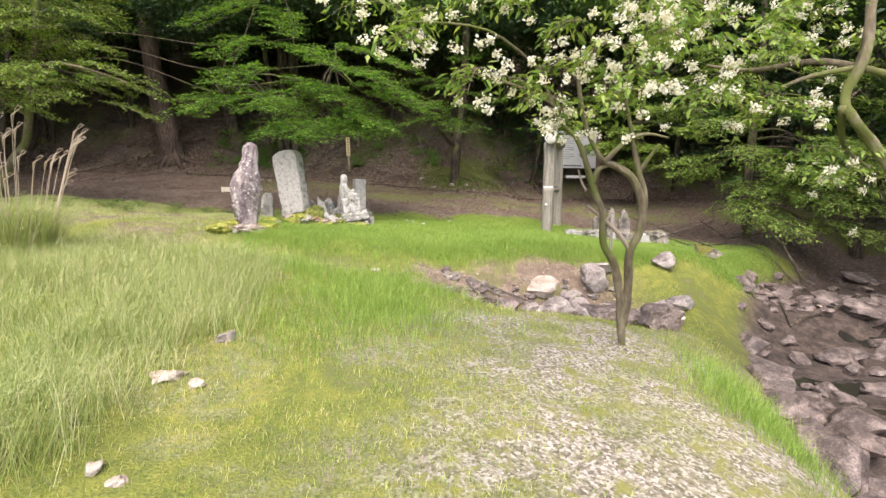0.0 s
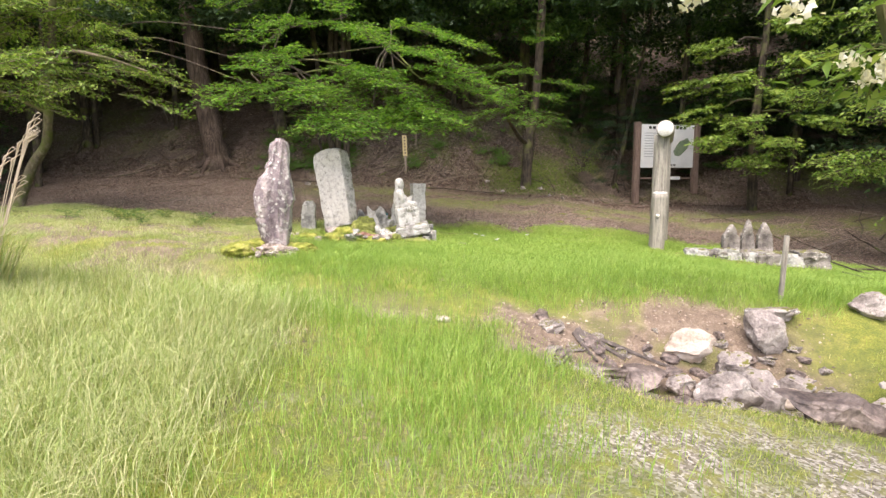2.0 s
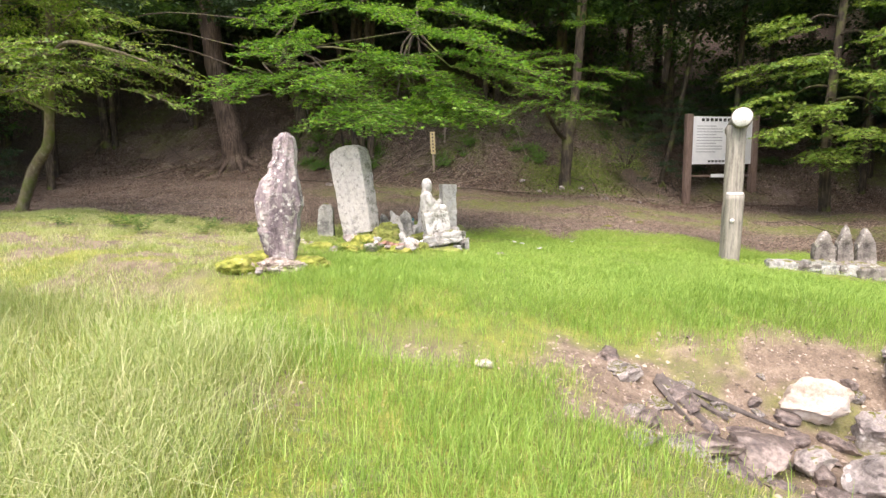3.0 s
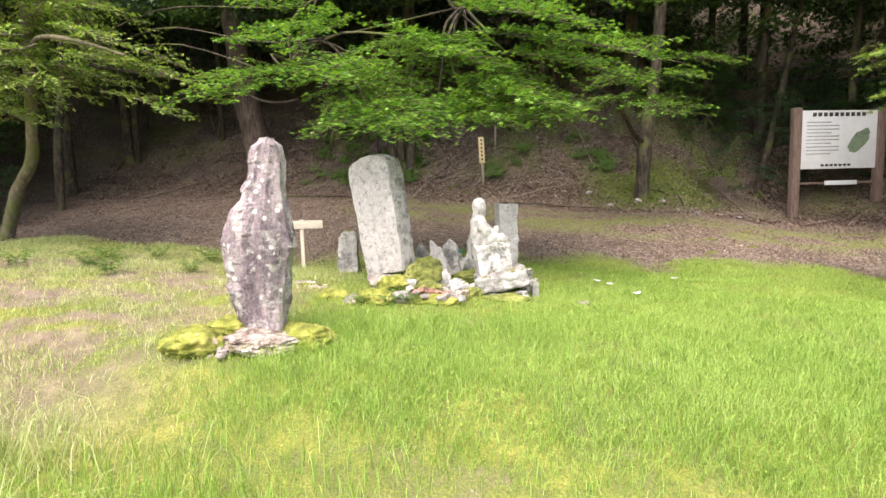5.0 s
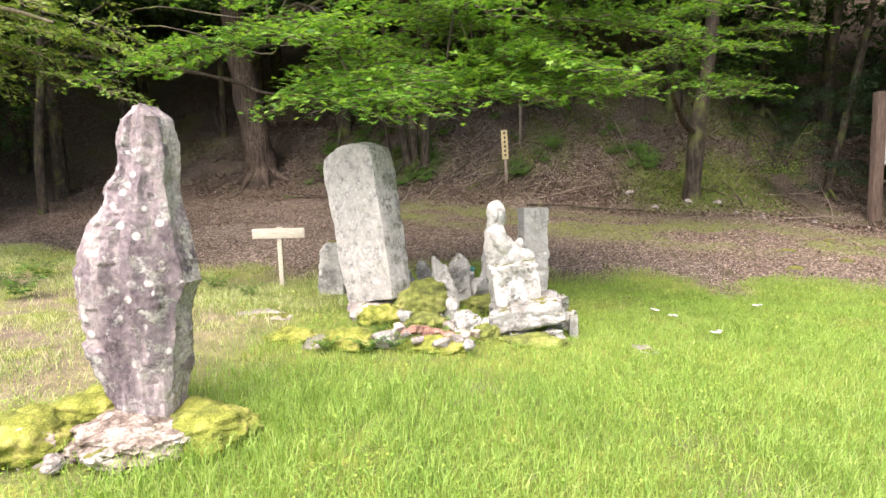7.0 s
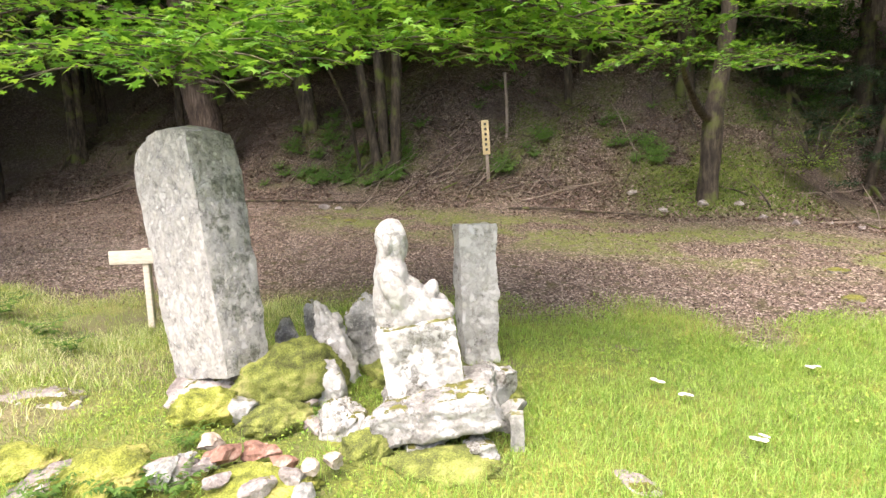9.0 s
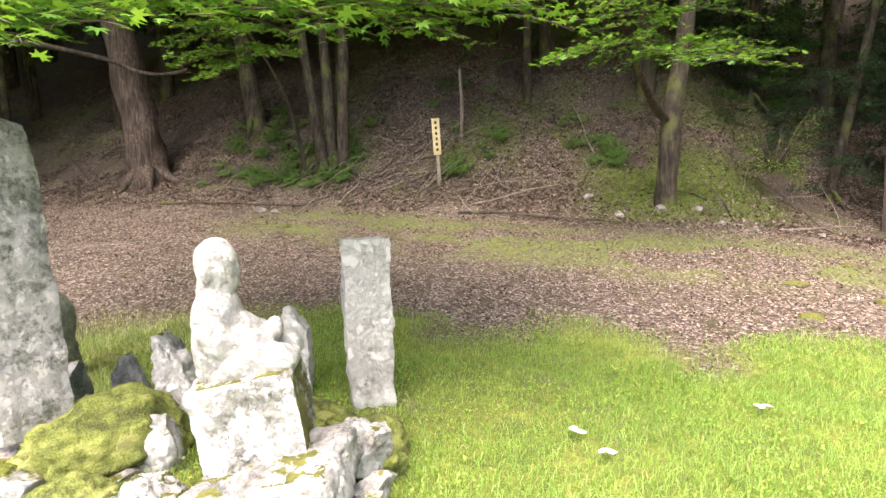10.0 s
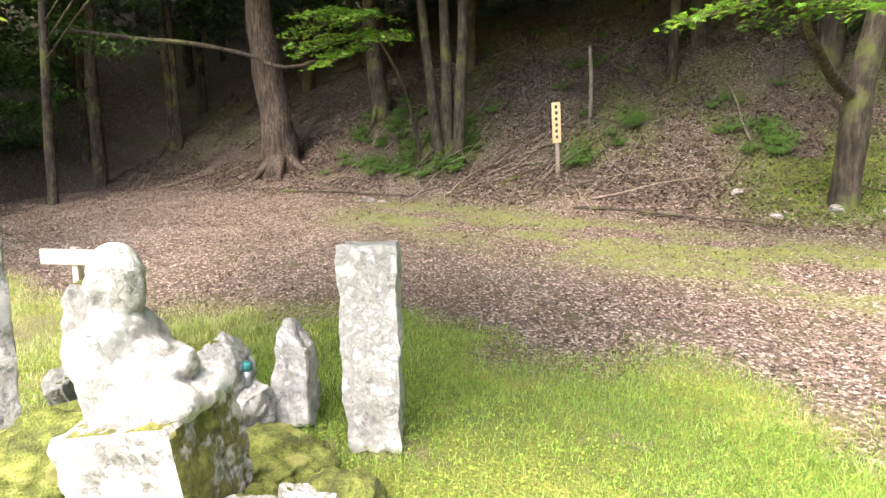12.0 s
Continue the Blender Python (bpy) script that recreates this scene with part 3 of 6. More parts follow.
def build_ground():
    def axis(lo, hi, a, b, step):
        mid = list(np.arange(a, b + step / 2, step))
        out, s, p = [], step, mid[-1]
        while p < hi:
            s *= 1.35
            p += s
            out.append(p)
        left, s, p = [], step, mid[0]
        while p > lo:
            s *= 1.35
            p -= s
            left.append(p)
        return np.array(left[::-1] + mid + out)

    xs, ys = axis(-600, 600, -11.0, 10.0, 0.09), axis(-600, 600, 0.6, 21.5, 0.09)
    gx, gy = np.meshgrid(xs, ys)
    gx, gy = gx.ravel(), gy.ravel()
    z = ground_z(gx, gy)
    nx, ny = len(xs), len(ys)
    i = (np.arange(ny - 1)[:, None] * nx + np.arange(nx - 1)[None]).ravel()
    tris = np.concatenate([np.stack([i, i + 1, i + nx + 1], -1), np.stack([i, i + nx + 1, i + nx], -1)])
    me = raw_mesh("ground", np.stack([gx, gy, z], -1), tris, M_GROUND, True)
    zone = np.stack([litter_zone(gx, gy) * (1 - 0.45 * humus_zone(gx, gy)), gravel_zone(gx, gy), soil_zone(gx, gy), 1 - np.maximum(sst(-0.1, 0.5, gx - bank_x(gy)) * (1 - sst(3.0, 3.8, gx - bank_x(gy))) * (gy < 15), humus_zone(gx, gy))], -1).astype(np.float32)
    me.attributes.new("zone", "FLOAT_COLOR", "POINT").data.foreach_set("color", zone.ravel())
    me.attributes.new("moss", "FLOAT", "POINT").data.foreach_set("value", moss_zone(gx, gy).astype(np.float32))
    return tagged(new("ground", me), "grassy clearing with gravel, leaf litter and a wooded bank", "ground", kind="structure")


build_ground()
rng = np.random.default_rng(7)


def scatter(n, x0, x1, y0, y1, chance):
    x, y = rng.uniform(x0, x1, n), rng.uniform(y0, y1, n)
    keep = rng.uniform(0, 1, n) < chance(x, y)
    return x[keep], y[keep]


def stuff(name, mesh, label, category):
    return tagged(new(name, mesh), label, category, kind="stuff")


# lawn on the terrace
def lawn(x, y):
    k = sst(7.95, 8.4, y + 0.5 * (fbm(x * 1.6, y * 1.6, 61) - 0.5)) * (1 - litter_zone(x, y)) * (1 - soil_zone(x, y))
    k = k * sst(-3.9, -2.6, x + 0.9 * (fbm(x, y, 63) - 0.5)) * (1 - sst(-0.1, 0.4, x - bank_x(y)))
    k = k * (1 - 0.85 * np.exp(-((x + 2.5) / 0.8) ** 4 - ((y - 10.75) / 0.75) ** 4))
    k = k * (1 - 0.9 * np.exp(-((x - 3.55) / 1.2) ** 4 - ((y - 10.9) / 0.35) ** 4))
    return k * (0.45 + 0.55 * sst(0.32, 0.5, fbm(x * 1.3, y * 1.3, 65)))


x, y = scatter(520000, -4.2, 7, 7.6, 14.6, lawn)
hgt = (0.05 + 0.11 * rng.beta(2, 2, len(x))) * (0.6 + 0.9 * fbm(x * 0.8, y * 0.8, 67)) * (1 - 0.45 * sst(9.6, 11.2, y))
stuff("lawn_grass", blades("lawn_grass", x, y, hgt, 0.0026 + 0.002 * rng.random(len(x)), rng.uniform(0.2, 1.1, len(x)), M_GRASS, rng),
      "fine bright green grass covering the terrace", "grass")


# thin grass on the gravelly foreground and the left meadow
def thin(x, y):
    k = (1 - sst(7.2, 7.9, y)) * (1 - 0.9 * gravel_zone(x, y)) * (1 - 0.95 * soil_zone(x, y)) * (1 - sst(-0.8, 0.0, x - bank_x(y)))
    far = sst(7.2, 8, y) * (1 - sst(-4.0, -3.0, x)) * (1 - litter_zone(x, y)) * (1 - soil_zone(x, y)) * 0.45
    return (k * 0.9 + far) * (0.15 + 0.85 * sst(0.35, 0.6, fbm(x * 1.5, y * 1.5, 71)))


x, y = scatter(420000, -9, 3.4, 0.9, 13.5, thin)
hgt = (0.025 + 0.06 * rng.beta(2, 3, len(x))) * (0.7 + 0.7 * fbm(x, y, 73))
stuff("thin_grass", blades("thin_grass", x, y, hgt, 0.003 + 0.002 * rng.random(len(x)), rng.uniform(0.2, 1.0, len(x)), M_SHORT, rng),
      "sparse yellow-green grass among gravel", "grass")


# lush middle growth below the terrace edge
def lush(x, y):
    n = fbm(x * 1.4, y * 1.4, 75) - 0.5
    a = np.exp(-((x + 0.75 + n) / 0.75) ** 2 - ((y - 5.9) / 1.25) ** 2)
    b = np.exp(-((x - 2.36) / 0.30) ** 2 - ((y - 3.9) / 0.62) ** 2) * 1.2
    c = np.exp(-((x + 2.4 + n) / 0.9) ** 2 - ((y - 7.2) / 0.5) ** 2)
    return np.clip(a + b + c, 0, 1) * (1 - soil_zone(x, y))


x, y = scatter(150000, -4, 3.2, 2, 8.2, lush)
hgt = 0.07 + 0.17 * rng.beta(2, 2, len(x)) * (0.5 + fbm(x, y, 77))
stuff("lush_grass", blades("lush_grass", x, y, hgt, 0.0035 + 0.002 * rng.random(len(x)), rng.uniform(0.1, 0.8, len(x)), M_GRASS, rng),
      "taller soft green grass below the terrace edge", "grass")


# feathery tall grass on the left
def tall(x, y):
    n = fbm(x * 0.9, y * 0.9, 81) - 0.5
    k = (1 - sst(-2.1, -1.35, x + 1.2 * n + 0.12 * (y - 3))) * (1 - sst(6.6, 7.9, y + 1.2 * n))
    return k * sst(0.34, 0.55, fbm(x * 1.3, y * 1.3, 83))


x, y = scatter(330000, -11, -0.6, -2.0, 8.4, lambda a, b: tall(a, b) * sst(-11, -7.5, a + 2 * (fbm(a, b, 84) - 0.5)) * sst(-2, 0.8, b + 1.5 * (fbm(a, b, 82) - 0.5)))
hgt = (0.16 + 0.34 * rng.beta(2, 2, len(x))) * (0.55 + 0.9 * fbm(x * 0.9, y * 0.9, 85))
stuff("feathery_grass", blades("feathery_grass", x, y, hgt, 0.003 + 0.002 * rng.random(len(x)), rng.uniform(0.3, 1.1, len(x)), M_TALLGRASS, rng, 0.5),
      "tall pale feathery grass beside the path", "grass")

# pale meadow grass round the standing stone
x, y = scatter(150000, -10.5, -2.6, 7.4, 13.4, lambda a, b: (1 - sst(-4.4, -3.0, a + 0.8 * (fbm(a, b, 86) - 0.5))) * (1 - litter_zone(a, b)) * (0.12 + 0.88 * sst(0.4, 0.6, fbm(a * 1.7, b * 1.7, 88))))
hgt = (0.03 + 0.11 * rng.beta(2, 3, len(x))) * (0.6 + 0.8 * fbm(x, y, 89))
stuff("meadow_grass", blades("meadow_grass", x, y, hgt, 0.0028 + 0.002 * rng.random(len(x)), rng.uniform(0.3, 1.3, len(x)), M_TALLGRASS, rng),
      "dry pale patchy grass round the standing stone", "grass")

# leaf litter
x, y = scatter(330000, -15, 9, 11, 23.5, lambda a, b: np.clip(litter_zone(a, b), 0, 1) * sst(0.24, 0.5, fbm(a * 1.4, b * 1.4, 91)) * (1 - 0.7 * moss_zone(a, b)))
c = np.stack([x, y, ground_z(x, y) + rng.uniform(0.003, 0.02, len(x))], -1)
stuff("leaf_litter", leaf_mesh("leaf_litter", c, rng.uniform(0.012, 0.036, len(x)) * (1 + 1.1 * sst(17.0, 18.2, y)), M_LITTER, (LEAF[0] * (1.3, 1, 1.5), LEAF[1]), rng, 0.45),
      "brown dead leaves and chips under the trees", "leaf litter")

# gravel
x, y = scatter(190000, -2.5, 3.6, 0.4, 7.5, lambda a, b: np.clip(gravel_zone(a, b) * 0.9 + 0.12 + 0.3 * soil_zone(a, b), 0, 1))
OCTA = (np.array([(0.5, 0, 0), (0, 0.5, 0), (-0.5, 0, 0), (0, -0.45, 0), (0.05, 0, 0.33)]), np.array([(0, 1, 4), (1, 2, 4), (2, 3, 4), (3, 0, 4)]))
c = np.stack([x, y, ground_z(x, y) - 0.002], -1)
stuff("gravel", leaf_mesh("gravel", c, 0.0035 + 0.010 * rng.beta(1.3, 6, len(x)), M_PEBBLE, OCTA, rng, 0.25), "pale loose gravel on the path", "gravel")
# clover and small herbs in the lawn
x, y = scatter(60000, -4.5, 4.5, 8.3, 14.6, lambda a, b: np.clip((1 - litter_zone(a, b)) * (1 - soil_zone(a, b)) * sst(0.42, 0.6, fbm(a * 1.9, b * 1.9, 97)) * (1 - sst(-0.5, 0.2, a - bank_x(b))), 0, 1))
c = np.stack([x, y, ground_z(x, y) + rng.uniform(0.015, 0.06, len(x))], -1)
stuff("clover", leaf_mesh("clover", c, rng.uniform(0.008, 0.018, len(x)), M_CLOVER, PETAL, rng, 0.35), "small yellow-green clover leaves in the lawn", "clover")
# rubble on bare soil
x, y = scatter(7000, -8.2, -3.5, 7.4, 12.2, lambda a, b: soil_zone(a, b) * 0.8)
c = np.stack([x, y, ground_z(x, y) - 0.004], -1)
stuff("clods", leaf_mesh("clods", c, 0.008 + 0.05 * rng.beta(1.2, 7, len(x)), M_RUBBLE, OCTA, rng, 0.4), "small clods of earth and stones on the bare patches", "rubble")
x, y = scatter(16000, -3.2, 3.2, 5.6, 8.6, lambda a, b: soil_zone(a, b) * (a < bank_x(b)))
c = np.stack([x, y, ground_z(x, y) - 0.004], -1)
stuff("rubble", leaf_mesh("rubble", c, 0.012 + 0.09 * rng.beta(1.2, 7, len(x)), M_RUBBLE, OCTA, rng, 0.4), "broken brown rubble on the bare bank", "rubble")
# shallow water in the stream bed
gx, gy = np.meshgrid(np.linspace(0, 3.0, 8), np.linspace(-6, 11, 40))
sx = bank_x(gy) + 0.5 + gx
nx = 8
i = (np.arange(39)[:, None] * nx + np.arange(7)[None]).ravel()
tris = np.concatenate([np.stack([i, i + 1, i + nx + 1], -1), np.stack([i, i + nx + 1, i + nx], -1)])
wz = ground_z(bank_x(gy) + 1.9, gy).reshape(40, 8).mean(1, keepdims=True) + 0 * gx - 0.015
tagged(new("water", raw_mesh("water", np.stack([sx.ravel(), gy.ravel(), wz.ravel()], -1), tris, M_WATER, True)), "shallow clear water between the stream rocks", "water", kind="structure")

M_RUSTY = plain("rusty_red_stone", [(0.3, (0.14, 0.07, 0.05)), (0.5, (0.28, 0.15, 0.11)), (0.7, (0.42, 0.29, 0.23))], 6, 50, 0.9, 0.5, 0.01)
M_SLAB = lichened("rough_slab_stone", [(0.3, (0.09, 0.085, 0.075)), (0.48, (0.25, 0.24, 0.22)), (0.68, (0.42, 0.40, 0.38))], (0.52, 0.51, 0.49), 0.52, 0.06, 4.0)

# ---- standing stones ----


def tall_stone():
    """A ragged upright slab: a ridge runs down its front."""
    rows = [(0.00, -0.13, 0.15), (0.15, -0.157, 0.165), (0.37, -0.226, 0.195), (0.63, -0.244, 0.216), (0.74, -0.25, 0.25), (0.81, -0.254, 0.24),
            (0.90, -0.244, 0.23), (1.00, -0.19, 0.225), (1.09, -0.122, 0.215), (1.18, -0.087, 0.21), (1.25, -0.052, 0.222), (1.40, -0.028, 0.217),
            (1.48, -0.012, 0.195), (1.53, 0.04, 0.14)]
    zs, ls, rs = zip(*rows)
    bm = bmesh.new()
    n, m = 110, 64
    rings = []
    for k in range(n):
        z = 1.53 * k / (n - 1)
        step = z + 0.035 * noise.noise(Vector((0, 0, z * 9)))
        a, b = np.interp(step, zs, ls), np.interp(step, zs, rs)
        ridge = a + (b - a) * (0.62 - 0.12 * z / 1.6)
        dep = 0.17 * (1 - 0.5 * (z / 1.6) ** 2)
        outline = [(a, 0.03), (a + 0.05, -0.07), (ridge, -dep), (b - 0.04, -0.10), (b, 0.02), (b - 0.05, 0.13), (0.5 * (a + b), 0.17), (a + 0.04, 0.12)]
        ring = []
        for s in range(m):
            u = s / m * len(outline)
            i, f = int(u), u - int(u)
            p, q = Vector(outline[i % 8]), Vector(outline[(i + 1) % 8])
            c = p.lerp(q, f)
            w = Vector((c.x, c.y, z))
            d = Vector((c.x - 0.5 * (a + b), c.y, 0)).normalized()
            r = 0.026 * noise.noise(Vector((w.x * 3, w.y * 3, z * 1.6))) - 0.03 * abs(noise.noise(Vector((w.x * 9, w.y * 9, z * 1.3)))) + 0.008 + 0.012 * noise.noise(Vector((w.x * 16, w.y * 16, z * 5))) + 0.007 * noise.noise(w * 36) + (0.030 * noise.noise(Vector((7, 0, math.floor(z * 12 + 1.5 * noise.noise(w * 4)) * 1.7))) if s < 10 or s > 56 else 0.022 * noise.noise(Vector((math.floor(w.x * 18 + 1.2 * noise.noise(w * 3)) * 0.7, 3, z * 1.1))))
            ring.append(bm.verts.new(w + d * r))
        rings.append(ring)
    for a, b in zip(rings, rings[1:]):
        for s in range(m):
            bm.faces.new((a[s], a[(s + 1) % m], b[(s + 1) % m], b[s]))
    bm.faces.new(rings[0][::-1])
    bm.faces.new(rings[-1])
    return bm


TX, TY = -3.30, 9.08
single("standing_stone", tall_stone(), M_TALL, pose(TX, TY, 0.49, 0, 0, 30), "tall ragged purple-grey standing stone with white lichen", "standing stone")
single("soil_mound", mound(410, 0.58, 0.46, 0.20), M_EARTH, pose(TX + 0.04, TY - 0.14, gz(TX, TY - 0.16) + 0.0), "stony brown earth heaped round the standing stone's foot", "earth mound")
for k, (dx, dy, sx, sy, sz, lab) in enumerate([
        (-0.36, -0.30, 0.40, 0.40, 0.24, "bright yellow moss cushion at the standing stone's foot"),
        (-0.26, -0.02, 0.44, 0.40, 0.22, "golden moss cushion behind the standing stone"),
        (0.28, 0.02, 0.42, 0.52, 0.22, "brownish moss cushion beside the standing stone")]):
    single("moss_cushion", mound(420 + k, sx, sy, sz), M_GOLDMOSS, pose(TX + dx, TY + dy, gz(TX + dx, TY + dy) + 0.02, 0, 0, 40 * k), lab, "moss", "moss round the standing stone", True, 0.0)
for k, (dx, dy, sx, sy, sz, mt, lab) in enumerate([
        (-0.25, -0.33, 0.22, 0.20, 0.18, M_WHITEROCK, "pale pink rock at the standing stone's foot"),
        (0.06, -0.32, 0.16, 0.14, 0.10, M_ROCK, "lichen-spotted rock in front of the standing stone"),
        (-0.08, -0.40, 0.09, 0.08, 0.07, M_ROCK, "small flat rock in front of the standing stone"),
        (0.18, -0.26, 0.11, 0.10, 0.08, M_ROCK, "small pale rock in front of the standing stone")]):
    single("foot_rock", rock(60 + k, sx, sy, sz, 8, 0.16), mt, pose(TX + dx, TY + dy, gz(TX + dx, TY + dy) + 0.05, 0, 0, 40 * k), lab, "rock", "rocks round the standing stone")

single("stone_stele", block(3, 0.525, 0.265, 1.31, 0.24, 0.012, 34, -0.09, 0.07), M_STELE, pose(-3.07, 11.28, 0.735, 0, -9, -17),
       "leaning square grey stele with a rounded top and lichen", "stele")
for k, (x0, y0, z0, sx, sy, sz, turn, mt, lab) in enumerate([
        (-3.05, 11.3, 0.62, 0.80, 0.66, 0.26, 0, M_ROCK, "flat grey base rock under the stele"),
        (-2.58, 11.48, 0.62, 0.27, 0.28, 0.28, 20, M_SMALL, "dark grey rock beside the stele"),
        (-2.79, 11.08, 0.62, 0.20, 0.15, 0.18, 40, M_SMALL, "small angular grey stone before the stele"),
        (-3.08, 11.04, 0.68, 0.22, 0.12, 0.08, 10, M_WHITEROCK, "thin pale wedge under the stele"),
        (-4.02, 10.95, 0.62, 0.62, 0.24, 0.14, 25, M_ROCK, "long low pale rock lying in the grass"),
        (-2.72, 10.60, 0.56, 0.40, 0.26, 0.16, 15, M_ROCK, "flat lichened rock in the grass"),
        (-3.18, 10.42, 0.58, 0.30, 0.20, 0.12, 50, M_ROCK, "flat grey rock among moss"),
        (-0.97, 11.19, 0.42, 0.20, 0.15, 0.09, 0, M_ROCK, "half-sunk grey stone in the lawn")]):
    single("base_rock", rock(80 + k, sx, sy, sz, 8), mt, pose(x0, y0, z0, 0, 0, turn), lab, "rock", "rocks round the stele")
for k, (x0, y0, up, sx, sy, sz, turn, mt, lab) in enumerate([
        (-2.74, 11.40, 0.10, 0.40, 0.66, 0.42, -28, M_MOSS, "thick green-brown moss over a boulder beside the stele"),
        (-2.96, 11.03, 0.04, 0.36, 0.26, 0.20, 10, M_GOLDMOSS, "bright green moss cushion before the stele"),
        (-2.62, 11.08, 0.03, 0.34, 0.26, 0.18, 40, M_MOSS, "mossy hump in the grass before the stele"),
        (-2.98, 10.50, 0.01, 0.40, 0.30, 0.20, -15, M_GOLDMOSS, "rounded yellow-green moss cushion in the grass"),
        (-3.38, 10.42, 0.0, 0.36, 0.28, 0.16, 20, M_GOLDMOSS, "rusty golden moss cushion in the grass"),
        (-2.40, 10.62, 0.0, 0.54, 0.28, 0.16, 10, M_GOLDMOSS, "low moss bank under the small stone heap"),
        (-1.78, 11.02, -0.01, 0.56, 0.28, 0.15, 8, M_MOSS, "low green moss bank before the stone slab"),
        (-2.10, 11.00, 0.01, 0.24, 0.20, 0.18, 50, M_MOSS, "mossy hump beside the slab"),
        (-1.70, 11.80, 0.03, 0.32, 0.44, 0.30, 30, M_MOSS, "brown mossy mound at the pillar's foot"),
        (-2.20, 11.86, 0.02, 0.60, 0.50, 0.24, 0, M_MOSS, "flat moss mound behind the statue")]):
    single("moss_mound", mound(300 + k, sx, sy, sz), mt, pose(x0, y0, gz(x0, y0) + up, 0, 0, turn), lab, "moss", "moss mounds", True, 0.0)

for k in range(14):
    x0, y0 = -2.42 + 0.30 * math.sin(k * 2.4), 10.64 + 0.13 * math.cos(k * 1.7)
    w = 0.06 + 0.05 * ((k * 7) % 5) / 4
    single("small_rock", rock(500 + k, w * 1.5, w, w * 0.8, 8, 0.14, 3), (M_RUSTY, M_ROCK, M_SMALL, M_WHITEROCK)[k % 4], pose(x0, y0, gz(x0, y0) + 0.08, 8, 5, 47 * k),
           "small stone of a mossy heap in the grass", "rock", "stones of the mossy heap")
# small standing stones
single("small_stone_post", block(11, 0.28, 0.20, 0.60, 0.35, 0.022, 14, 0.14, 0.16), M_SMALL, pose(-3.97, 12.15, gz(-3.97, 12.15) - 0.05, 0, 2, 15),
       "small rounded grey stone marker beside the stele", "stone marker")
single("small_stone_post", block(12, 0.20, 0.15, 0.50, 0.35, 0.030, 18, 0.16, 0.26), M_STATUE, pose(-2.32, 12.22, 0.58, 0, 0, 20),
       "small pointed pale stone marker with lichen", "stone marker")


def fused(shapes, voxel):
    """Rounded lumps grown into one body."""
    bm = bmesh.new()
    for (x0, y0, z0), (sx, sy, sz), (rx, ry, rz) in shapes:
        bmesh.ops.create_icosphere(bm, subdivisions=3, radius=1.0, matrix=pose(x0, y0, z0, rx, ry, rz) @ Matrix.Diagonal((sx, sy, sz, 1)))
    me = bpy.data.meshes.new("statue")
    bm.to_mesh(me)
    bm.free()
    ob = bpy.data.objects.new("statue", me)
    scene.collection.objects.link(ob)
    mod = ob.modifiers.new("remesh", "REMESH")
    mod.mode, mod.voxel_size, mod.use_smooth_shade = "VOXEL", voxel, True
    sm = ob.modifiers.new("smooth", "SMOOTH")
    sm.factor, sm.iterations = 0.5, 6
    tex = bpy.data.textures.new("weathering", "CLOUDS")
    tex.noise_scale, tex.noise_depth = 0.035, 5
    dp = ob.modifiers.new("worn", "DISPLACE")
    dp.texture, dp.strength, dp.mid_level = tex, 0.010, 0.5
    return ob


# the seated figure looks along +x
jz = fused([
    ((0.010, 0, 0.432), (0.076, 0.074, 0.094), (0, 4, 0)),
    ((0.024, 0, 0.395), (0.062, 0.066, 0.084), (0, 0, 0)),
    ((0.040, 0, 0.350), (0.044, 0.048, 0.040), (0, 0, 0)),
    ((0.082, 0, 0.402), (0.014, 0.013, 0.030), (0, -12, 0)),
    ((0.072, 0, 0.432), (0.016, 0.052, 0.012), (0, 0, 0)),
    ((0.074, 0, 0.360), (0.014, 0.026, 0.010), (0, 0, 0)),
    ((-0.012, 0.080, 0.405), (0.020, 0.012, 0.045), (0, 0, 0)),
    ((-0.012, -0.080, 0.405), (0.020, 0.012, 0.045), (0, 0, 0)),
    ((-0.006, 0, 0.330), (0.062, 0.074, 0.095), (0, 8, 0)),
    ((-0.004, 0, 0.250), (0.084, 0.140, 0.095), (0, 10, 0)),
    ((0.0, 0, 0.14), (0.100, 0.150, 0.17), (0, 4, 0)),
    ((0.03, 0, 0.04), (0.13, 0.15, 0.07), (0, 0, 0)),
    ((0.05, 0, 0.15), (0.10, 0.11, 0.10), (0, 35, 0)),
    ((0.005, 0.135, 0.20), (0.055, 0.048, 0.115), (0, -24, 0)),
    ((0.005, -0.135, 0.20), (0.055, 0.048, 0.115), (0, -24, 0)),
    ((0.10, 0.100, 0.150), (0.100, 0.044, 0.048), (0, 10, -32)),
    ((0.10, -0.100, 0.150), (0.100, 0.044, 0.048), (0, 10, 32)),
    ((0.10, 0.125, 0.085), (0.085, 0.050, 0.075), (0, 0, -10)),
    ((0.10, -0.125, 0.085), (0.085, 0.050, 0.075), (0, 0, 10)),
    ((0.12, 0, 0.060), (0.16, 0.165, 0.062), (0, 0, 0)),
    ((0.20, 0.095, 0.072), (0.085, 0.072, 0.062), (0, 0, 30)),
    ((0.20, -0.095, 0.072), (0.085, 0.072, 0.062), (0, 0, -30)),
    ((0.175, 0.0, 0.155), (0.052, 0.066, 0.036), (0, 0, 0)),
    ((0.195, 0.0, 0.185), (0.030, 0.034, 0.026), (0, 0, 0)),
], 0.009)
jz.data.materials.append(M_STATUE)
jz.name, jz.data.name = "seated_statue", "seated_statue"
jz.matrix_world = pose(-2.07, 11.33, 1.01, 0, -2, 25)
tagged(jz, "weathered pale stone statue seated on a block", "statue")
